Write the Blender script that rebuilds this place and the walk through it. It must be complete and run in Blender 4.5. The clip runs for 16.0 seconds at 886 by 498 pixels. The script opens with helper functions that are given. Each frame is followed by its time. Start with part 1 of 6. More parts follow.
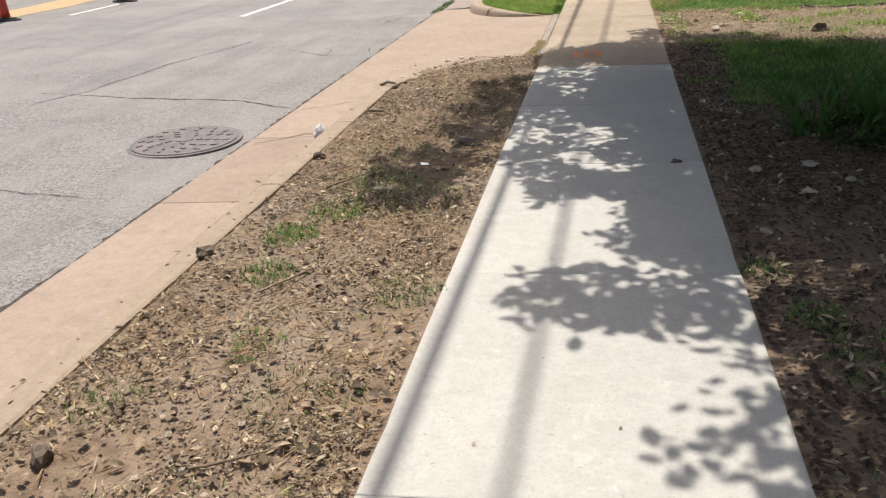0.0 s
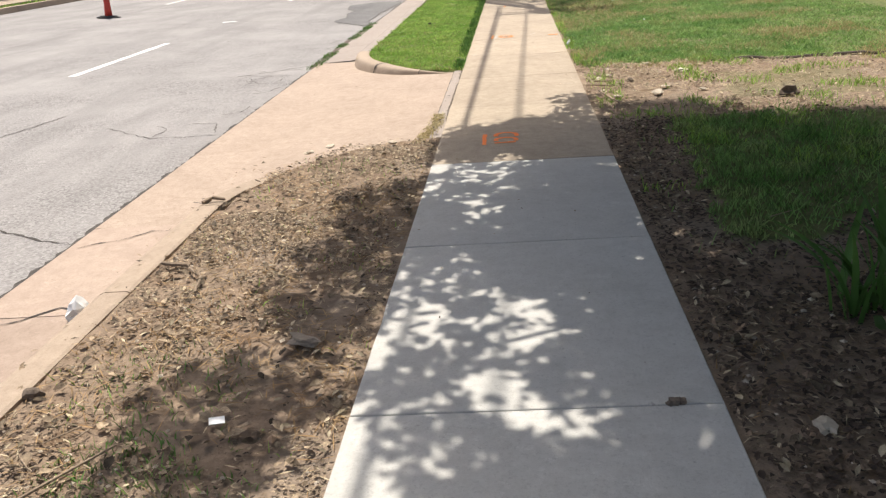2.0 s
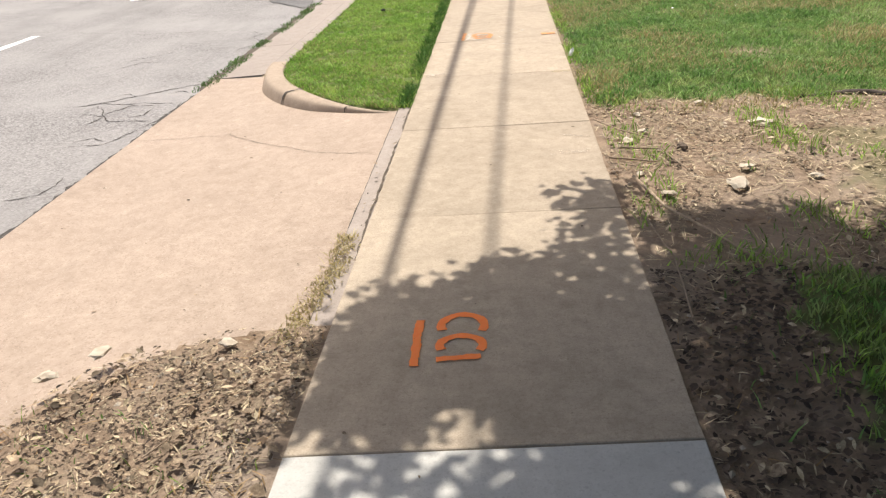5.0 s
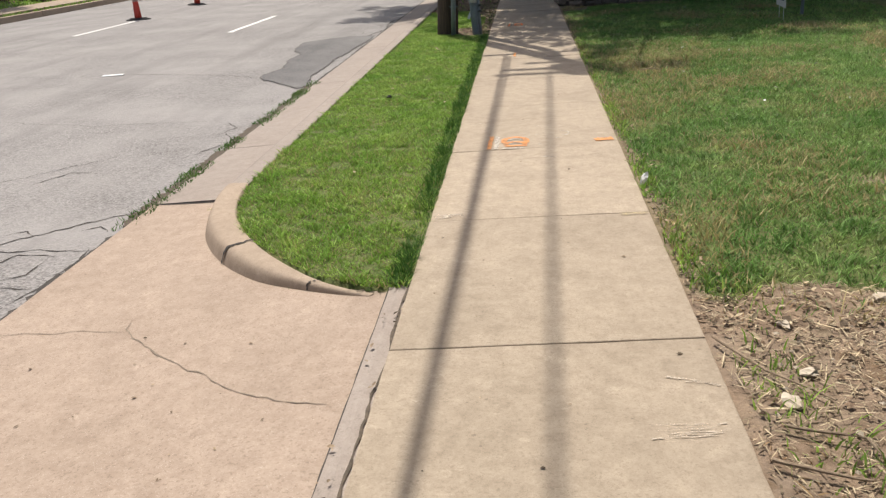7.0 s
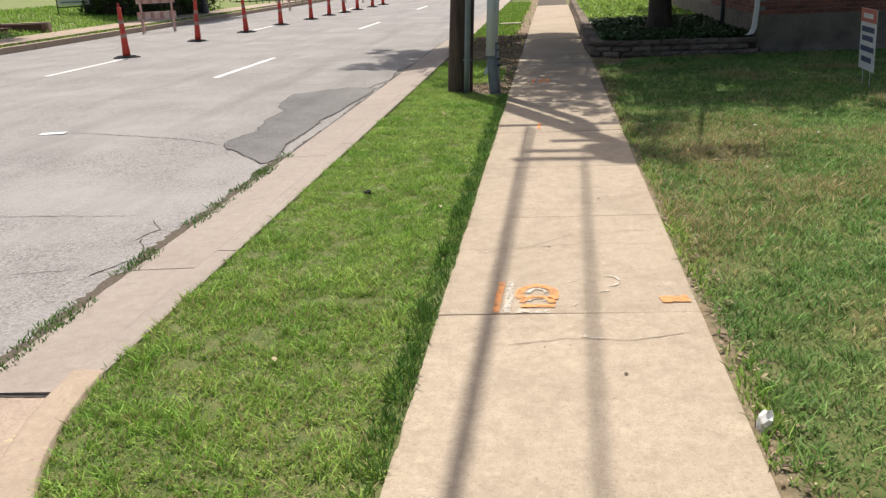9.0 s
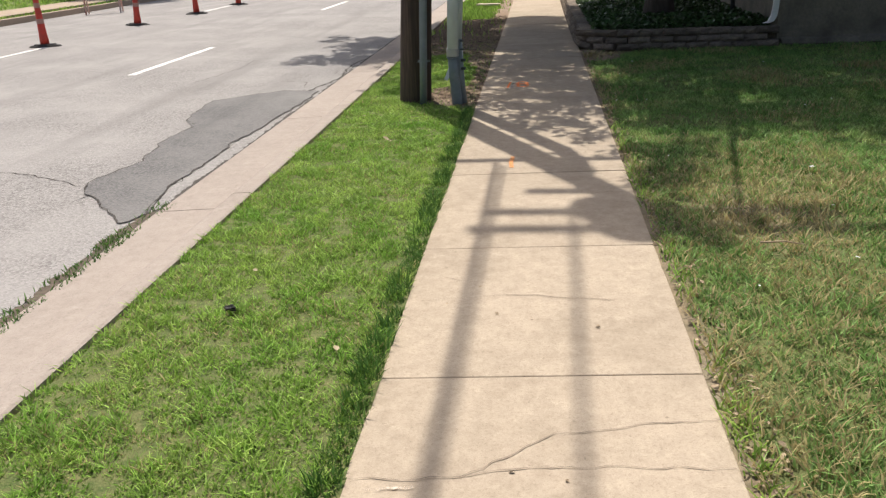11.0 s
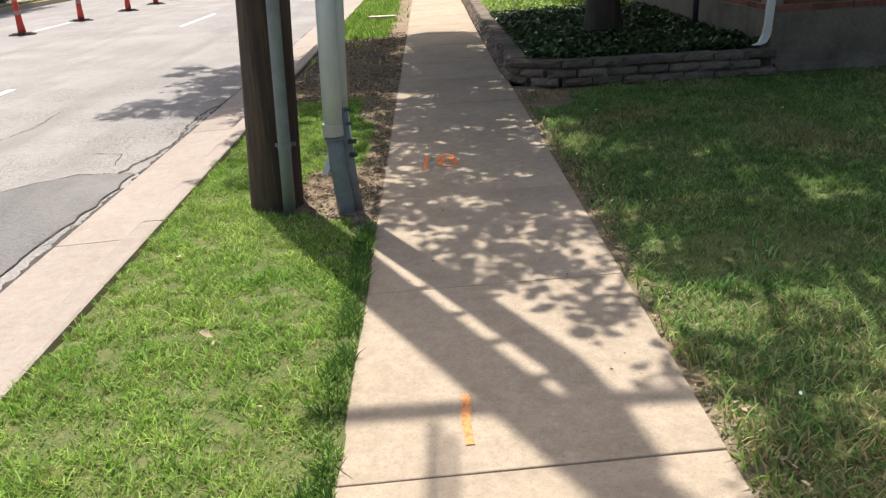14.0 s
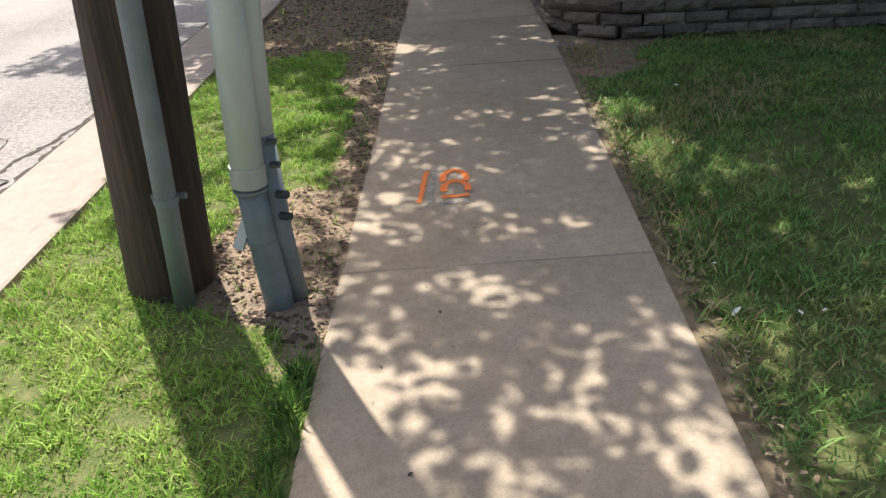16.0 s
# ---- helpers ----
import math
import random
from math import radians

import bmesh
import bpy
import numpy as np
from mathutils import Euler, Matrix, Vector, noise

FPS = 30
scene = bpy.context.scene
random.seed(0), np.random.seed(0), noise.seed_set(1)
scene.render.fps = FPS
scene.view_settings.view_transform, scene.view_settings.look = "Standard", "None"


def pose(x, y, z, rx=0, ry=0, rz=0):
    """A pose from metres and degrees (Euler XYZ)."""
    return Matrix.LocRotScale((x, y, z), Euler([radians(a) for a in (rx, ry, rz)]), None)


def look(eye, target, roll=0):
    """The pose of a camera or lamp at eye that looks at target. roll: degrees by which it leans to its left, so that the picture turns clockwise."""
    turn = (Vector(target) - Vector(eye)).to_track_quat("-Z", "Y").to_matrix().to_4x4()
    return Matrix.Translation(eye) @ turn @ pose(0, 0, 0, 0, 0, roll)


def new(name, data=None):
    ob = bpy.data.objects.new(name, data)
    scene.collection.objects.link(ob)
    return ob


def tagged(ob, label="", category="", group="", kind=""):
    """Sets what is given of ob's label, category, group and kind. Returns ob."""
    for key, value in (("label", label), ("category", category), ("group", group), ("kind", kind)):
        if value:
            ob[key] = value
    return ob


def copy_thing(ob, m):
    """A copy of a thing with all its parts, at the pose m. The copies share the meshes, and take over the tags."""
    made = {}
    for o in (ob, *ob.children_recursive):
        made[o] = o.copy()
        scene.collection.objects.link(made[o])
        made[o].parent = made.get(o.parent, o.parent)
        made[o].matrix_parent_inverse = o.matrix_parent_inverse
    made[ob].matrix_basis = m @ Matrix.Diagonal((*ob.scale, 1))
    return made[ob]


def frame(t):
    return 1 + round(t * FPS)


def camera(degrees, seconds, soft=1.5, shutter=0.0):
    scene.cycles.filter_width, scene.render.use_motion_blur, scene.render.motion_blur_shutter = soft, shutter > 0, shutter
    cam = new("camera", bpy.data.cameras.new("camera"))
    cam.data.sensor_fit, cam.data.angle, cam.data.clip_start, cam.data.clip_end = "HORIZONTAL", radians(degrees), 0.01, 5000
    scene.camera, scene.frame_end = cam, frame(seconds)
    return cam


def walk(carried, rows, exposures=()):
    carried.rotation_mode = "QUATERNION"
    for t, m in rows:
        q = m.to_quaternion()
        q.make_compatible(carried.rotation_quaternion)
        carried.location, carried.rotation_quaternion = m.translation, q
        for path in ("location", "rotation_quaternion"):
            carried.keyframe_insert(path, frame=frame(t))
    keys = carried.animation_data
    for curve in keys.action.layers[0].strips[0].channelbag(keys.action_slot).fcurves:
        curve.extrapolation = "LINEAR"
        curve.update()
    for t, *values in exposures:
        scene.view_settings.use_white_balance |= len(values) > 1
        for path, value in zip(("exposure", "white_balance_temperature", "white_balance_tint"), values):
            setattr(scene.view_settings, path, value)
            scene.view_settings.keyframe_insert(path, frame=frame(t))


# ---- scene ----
cam = camera(57.9, 16.0, soft=1.3)
PATH = [
    (0, (-0.063, 0.245, 1.448), (-0.454, 2.039, 0.653), -3.4),
    (0.5, (-0.097, 0.847, 1.445), (-0.328, 2.667, 0.647), -3.2),
    (1, (-0.109, 1.421, 1.447), (-0.353, 3.241, 0.654), -3.8),
    (1.5, (-0.139, 1.999, 1.469), (-0.374, 3.843, 0.732), -3.7),
    (2, (-0.144, 2.614, 1.439), (-0.332, 4.461, 0.696), -3.6),
    (2.5, (-0.151, 3.187, 1.447), (-0.33, 5.022, 0.672), -3.5),
    (3, (-0.102, 3.764, 1.428), (-0.273, 5.594, 0.64), -2.9),
    (3.2, (-0.079, 3.993, 1.446), (-0.265, 5.816, 0.646), -2.9),
    (5.3, (-0.044, 6.237, 1.479), (-0.205, 8.042, 0.632), -3.7),
    (5.5, (-0.081, 6.459, 1.499), (-0.243, 8.276, 0.678), -3.0),
    (6, (-0.132, 7.056, 1.505), (-0.287, 8.887, 0.716), -3.1),
    (6.1, (-0.129, 7.17, 1.503), (-0.27, 9.013, 0.741), -3.1),
    (6.5, (-0.107, 7.638, 1.492), (-0.241, 9.504, 0.785), -3.5),
    (7, (-0.146, 8.169, 1.472), (-0.366, 10.016, 0.737), -4.0),
    (7.5, (-0.186, 8.699, 1.471), (-0.404, 10.551, 0.747), -4.3),
    (8, (-0.208, 9.261, 1.469), (-0.454, 11.108, 0.742), -3.5),
    (8.5, (-0.203, 9.789, 1.5), (-0.431, 11.646, 0.794), -2.2),
    (9, (-0.182, 10.379, 1.505), (-0.448, 12.249, 0.846), -2.7),
    (9.2, (-0.19, 10.626, 1.497), (-0.45, 12.497, 0.84), -2.6),
    (11.3, (-0.106, 13.019, 1.516), (-0.326, 14.859, 0.764), -2.9),
    (11.5, (-0.147, 13.265, 1.478), (-0.329, 15.093, 0.688), -2.6),
    (12, (-0.126, 13.797, 1.511), (-0.236, 15.624, 0.706), -2.7),
    (12.5, (-0.155, 14.365, 1.475), (-0.319, 16.197, 0.689), -2.9),
    (13, (-0.205, 14.927, 1.495), (-0.257, 16.774, 0.73), -2.6),
    (13.5, (-0.266, 15.476, 1.506), (-0.302, 17.328, 0.753), -3.4),
    (14, (-0.34, 16.02, 1.507), (-0.337, 17.882, 0.777), -3.5),
    (14.5, (-0.361, 16.543, 1.478), (-0.416, 18.391, 0.714), -4.4),
    (15, (-0.355, 17.083, 1.456), (-0.462, 18.897, 0.622), -4.3),
    (15.5, (-0.258, 17.615, 1.465), (-0.283, 19.398, 0.561), -3.3),
    (16, (-0.202, 18.152, 1.475), (-0.273, 19.919, 0.54), -3.7),
]
EXPOSURE = [(0.0, -0.05), (0.5, -0.03), (1.5, 0.13), (2.5, 0.36), (3.0, 0.39), (5.5, 0.11), (6.0, -0.10), (7.0, -0.11), (7.5, -0.06), (9.0, 0.05), (11.5, 0.14), (12.5, 0.25), (14.0, 0.46), (14.5, 0.53), (15.0, 0.55), (16.0, 0.74)]
walk(cam, [(t, look(eye, target, roll)) for t, eye, target, roll in PATH], EXPOSURE)

# ---- world, sun, exposure ----
SUN_DX, SUN_DY = 0.148, -0.405          # shadow shift per metre of height
ELEV = math.atan2(1.0, math.hypot(SUN_DX, SUN_DY))
AZIM = math.atan2(-SUN_DX, -SUN_DY)
world = bpy.data.worlds.new("sky")
scene.world = world
world.use_nodes = True
wn = world.node_tree
sky = wn.nodes.new("ShaderNodeTexSky")
sky.sky_type = "NISHITA"
sky.sun_disc = False
sky.dust_density, sky.ozone_density = 5.0, 0.4
sky.sun_elevation, sky.sun_rotation = ELEV, AZIM
wn.links.new(sky.outputs[0], wn.nodes["Background"].inputs[0])
wn.nodes["Background"].inputs[1].default_value = 0.115
lamp = bpy.data.lights.new("sun", "SUN")
lamp.energy, lamp.angle, lamp.color = 4.7, radians(0.53), (1.0, 0.93, 0.83)
sun = new("sun", lamp)
sun.matrix_world = look((-SUN_DX * 30, -SUN_DY * 30, 30), (0, 0, 0))


# ---- materials ----
def nodes_of(name):
    m = bpy.data.materials.new(name)
    m.use_nodes = True
    nt = m.node_tree
    return m, nt, nt.nodes["Principled BSDF"]


def ramp(nt, src, a, b):
    r = nt.nodes.new("ShaderNodeMapRange")
    r.inputs["From Min"].default_value, r.inputs["From Max"].default_value = a, b
    nt.links.new(src, r.inputs["Value"])
    return r.outputs[0]


def noise_of(nt, vec, scale, detail=6.0, rough=0.6):
    n = nt.nodes.new("ShaderNodeTexNoise")
    n.inputs["Scale"].default_value, n.inputs["Detail"].default_value, n.inputs["Roughness"].default_value = scale, detail, rough
    nt.links.new(vec, n.inputs["Vector"])
    return n.outputs["Fac"]


def blend(nt, fac, a, b, how="MIX"):
    x = nt.nodes.new("ShaderNodeMix")
    x.data_type, x.blend_type = "RGBA", how
    for sock, v in ((x.inputs["Factor"], fac), (x.inputs[6], a), (x.inputs[7], b)):
        if isinstance(v, (int, float)):
            sock.default_value = v
        elif isinstance(v, tuple):
            sock.default_value = (*v, 1)
        else:
            nt.links.new(v, sock)
    return x.outputs[2]


def coords(nt, stretch=None, shuffle=False):
    tc = nt.nodes.new("ShaderNodeTexCoord").outputs["Object"]
    if stretch:
        mp = nt.nodes.new("ShaderNodeMapping")
        mp.inputs["Scale"].default_value = stretch
        nt.links.new(tc, mp.inputs["Vector"])
        tc = mp.outputs[0]
    if shuffle:
        inf = nt.nodes.new("ShaderNodeObjectInfo")
        ad = nt.nodes.new("ShaderNodeVectorMath")
        ad.operation = "MULTIPLY_ADD"
        nt.links.new(inf.outputs["Random"], ad.inputs[0])
        ad.inputs[1].default_value = (17.0, 9.0, 5.0)
        nt.links.new(tc, ad.inputs[2])
        tc = ad.outputs[0]
    return tc


def bump(nt, bsdf, h, strength, dist):
    b = nt.nodes.new("ShaderNodeBump")
    b.inputs["Strength"].default_value, b.inputs["Distance"].default_value = strength, dist
    nt.links.new(h, b.inputs["Height"])
    nt.links.new(b.outputs[0], bsdf.inputs["Normal"])


def vary(nt, col, amount, island=False):
    src = nt.nodes.new("ShaderNodeNewGeometry").outputs["Random Per Island"] if island else nt.nodes.new("ShaderNodeObjectInfo").outputs["Random"]
    v = ramp(nt, src, 0, 1)
    v.node.inputs["To Min"].default_value, v.node.inputs["To Max"].default_value = 1 - amount, 1 + amount
    h = nt.nodes.new("ShaderNodeHueSaturation")
    nt.links.new(v, h.inputs["Value"])
    nt.links.new(col, h.inputs["Color"])
    return h.outputs[0]


def grain(name, c1, c2, c3=None, s1=40.0, s2=3.0, rough=0.8, metal=0.0, rand=0.0, island=False, bmp=0.3, bd=0.004, stretch=None, edge=(0.45, 0.7), shuffle=True):
    """A weathered surface: fine grain between c1 and c2, larger stains of c3."""
    m, nt, p = nodes_of(name)
    vec = coords(nt, stretch, shuffle)
    fine = noise_of(nt, vec, s1, 5)
    col = blend(nt, ramp(nt, fine, 0.3, 0.7), c1, c2)
    if c3:
        col = blend(nt, ramp(nt, noise_of(nt, vec, s2, 7, 0.65), *edge), col, c3)
    if rand:
        col = vary(nt, col, rand, island)
    nt.links.new(col, p.inputs["Base Color"])
    p.inputs["Roughness"].default_value, p.inputs["Metallic"].default_value = rough, metal
    if bmp:
        bump(nt, p, fine, bmp, bd)
    return m


def concrete(name, c1, c2, stain, speck, pit, exposed=(0.48, 0.62)):
    """Broom-finished concrete with sand grain, blotches, drag marks and faint aggregate."""
    m, nt, p = nodes_of(name)
    vec = coords(nt, None, True)
    fine = noise_of(nt, vec, 190, 3, 0.7)
    mid = noise_of(nt, vec, 16, 8, 0.72)
    big = noise_of(nt, vec, 1.6, 8, 0.68)
    drag = noise_of(nt, coords(nt, (14, 1.2, 1), True), 6, 5, 0.6)
    col = blend(nt, ramp(nt, mid, 0.32, 0.68), c1, c2)
    col = blend(nt, ramp(nt, big, 0.42, 0.66), col, stain)
    col = blend(nt, ramp(nt, noise_of(nt, vec, 4.5, 7, 0.7), 0.58, 0.72), col, tuple(min(1, v * 1.14) for v in c2))
    col = blend(nt, ramp(nt, noise_of(nt, vec, 2.7, 8, 0.75), 0.6, 0.8), col, pit)
    dk = ramp(nt, drag, 0.5, 0.9)
    dk.node.inputs["To Max"].default_value = 0.35
    col = blend(nt, dk, col, pit)
    vo = nt.nodes.new("ShaderNodeTexVoronoi")
    vo.inputs["Scale"].default_value = 130
    nt.links.new(vec, vo.inputs["Vector"])
    sp = ramp(nt, vo.outputs["Distance"], 0.30, 0.12)
    cut = ramp(nt, noise_of(nt, vec, 24, 4), *exposed)
    mul = nt.nodes.new("ShaderNodeMath")
    mul.operation = "MULTIPLY"
    nt.links.new(sp, mul.inputs[0])
    nt.links.new(cut, mul.inputs[1])
    col = blend(nt, mul.outputs[0], col, speck)
    # pale scoured flecks in patches, dark drips and spots elsewhere
    fl = nt.nodes.new("ShaderNodeMath")
    fl.operation = "MULTIPLY"
    nt.links.new(ramp(nt, noise_of(nt, coords(nt, (1, 1.7, 1), True), 11, 8, 0.75), 0.57, 0.63), fl.inputs[0])
    mask = ramp(nt, noise_of(nt, vec, 1.1, 4, 0.6), 0.48, 0.64)
    mask.node.inputs["To Max"].default_value = 0.6
    nt.links.new(mask, fl.inputs[1])
    col = blend(nt, fl.outputs[0], col, tuple(min(1, v * 1.26) for v in c2))
    spots = ramp(nt, noise_of(nt, vec, 34, 2, 0.4), 0.74, 0.78)
    spots.node.inputs["To Max"].default_value = 0.7
    col = blend(nt, spots, col, tuple(v * 0.5 for v in pit))
    fk = ramp(nt, fine, 0.35, 0.75)
    fk.node.inputs["To Max"].default_value = 0.7
    col = blend(nt, fk, col, pit)
    # grains of aggregate, each a little lighter or darker
    cell = nt.nodes.new("ShaderNodeTexVoronoi")
    cell.inputs["Scale"].default_value = 75
    nt.links.new(vec, cell.inputs["Vector"])
    dim = ramp(nt, cell.outputs["Color"], 0.0, 1.0)
    dim.node.inputs["To Min"].default_value = 0.0
    dim.node.inputs["To Max"].default_value = 0.3 if exposed[0] > 0.4 else 0.5
    col = blend(nt, dim, col, pit)
    blot = ramp(nt, noise_of(nt, vec, 13, 9, 0.85), 0.4, 0.6)
    blot.node.inputs["To Max"].default_value = 0.32
    col = blend(nt, blot, col, tuple(min(1, v * 1.2) for v in c2))
    flecks = ramp(nt, noise_of(nt, vec, 85, 3, 0.6), 0.57, 0.64)
    flecks.node.inputs["To Max"].default_value = 0.3 if exposed[0] > 0.4 else 0.5
    col = blend(nt, flecks, col, tuple(v * 0.75 for v in pit))
    col = vary(nt, col, 0.06)
    nt.links.new(col, p.inputs["Base Color"])
    p.inputs["Roughness"].default_value = 0.88
    p.inputs["Specular IOR Level"].default_value = 0.25
    bump(nt, p, fine, 0.35, 0.004)
    return m


def leafy(name, c1, c2, rand=0.25, trans=0.25, s=1.5, rough=0.55, sun_tip=None):
    """Blades and leaves: hue drifts over the ground and from blade to blade; light shines through a little."""
    m, nt, p = nodes_of(name)
    vec = coords(nt)
    col = blend(nt, ramp(nt, noise_of(nt, vec, s, 5), 0.35, 0.68), c1, c2)
    dk = ramp(nt, noise_of(nt, vec, s * 7, 4), 0.5, 0.75)
    dk.node.inputs["To Max"].default_value = 0.7
    col = blend(nt, dk, col, tuple(v * 0.55 for v in c1))
    if sun_tip:
        col = blend(nt, ramp(nt, noise_of(nt, vec, s * 2.6, 5, 0.7), 0.5, 0.68), col, sun_tip)
    col = vary(nt, col, rand, True)
    nt.links.new(col, p.inputs["Base Color"])
    p.inputs["Roughness"].default_value = rough
    p.inputs["Specular IOR Level"].default_value = 0.3
    out = nt.nodes["Material Output"]
    tr = nt.nodes.new("ShaderNodeBsdfTranslucent")
    nt.links.new(col, tr.inputs["Color"])
    mx = nt.nodes.new("ShaderNodeMixShader")
    mx.inputs[0].default_value = trans
    nt.links.new(p.outputs[0], mx.inputs[1])
    nt.links.new(tr.outputs[0], mx.inputs[2])
    nt.links.new(mx.outputs[0], out.inputs["Surface"])
    return m


def asphalt(name, c1, c2, light, dark):
    m, nt, p = nodes_of(name)
    vec = coords(nt)
    vo = nt.nodes.new("ShaderNodeTexVoronoi")
    vo.inputs["Scale"].default_value = 75
    nt.links.new(vec, vo.inputs["Vector"])
    stone = ramp(nt, vo.outputs["Color"], 0.1, 0.95)
    col = blend(nt, stone, c1, c2)
    col = blend(nt, ramp(nt, noise_of(nt, vec, 0.7, 7, 0.65), 0.4, 0.7), col, light)
    long_vec = coords(nt, (1.2, 0.12, 1.0))
    col = blend(nt, ramp(nt, noise_of(nt, long_vec, 1.6, 6, 0.6), 0.5, 0.85), col, dark)
    col = blend(nt, ramp(nt, noise_of(nt, vec, 55, 3), 0.64, 0.74), col, dark)
    nt.links.new(col, p.inputs["Base Color"])
    p.inputs["Roughness"].default_value = 0.85
    p.inputs["Specular IOR Level"].default_value = 0.3
    bump(nt, p, vo.outputs["Distance"], 0.5, 0.006)
    return m


def soil(name):
    """Bare dirt where the attribute bare is 1, thatch between grass where it is 0."""
    m, nt, p = nodes_of(name)
    vec = coords(nt)
    fine = noise_of(nt, vec, 70, 6, 0.7)
    mid = noise_of(nt, vec, 14, 7, 0.7)
    big = noise_of(nt, vec, 2.2, 6, 0.65)
    col = blend(nt, ramp(nt, mid, 0.3, 0.7), (0.14, 0.1, 0.073), (0.38, 0.285, 0.205))
    col = blend(nt, ramp(nt, big, 0.45, 0.7), col, (0.30, 0.235, 0.175))
    col = blend(nt, ramp(nt, fine, 0.58, 0.75), col, (0.06, 0.045, 0.034))
    col = blend(nt, ramp(nt, noise_of(nt, vec, 110, 3), 0.66, 0.78), col, (0.42, 0.33, 0.24))
    col = blend(nt, ramp(nt, noise_of(nt, vec, 0.9, 5, 0.6), 0.5, 0.68), col, blend(nt, ramp(nt, fine, 0.35, 0.7), (0.22, 0.175, 0.138), (0.42, 0.345, 0.275)))
    col = blend(nt, ramp(nt, noise_of(nt, vec, 3.3, 6, 0.7), 0.56, 0.74), col, (0.15, 0.095, 0.055))
    grass = blend(nt, ramp(nt, mid, 0.35, 0.7), (0.085, 0.125, 0.042), (0.2, 0.195, 0.09))
    at = nt.nodes.new("ShaderNodeAttribute")
    at.attribute_name = "bare"
    col = blend(nt, at.outputs["Fac"], grass, col)
    nt.links.new(col, p.inputs["Base Color"])
    p.inputs["Roughness"].default_value = 0.95
    p.inputs["Specular IOR Level"].default_value = 0.1
    bump(nt, p, fine, 0.7, 0.012)
    return m


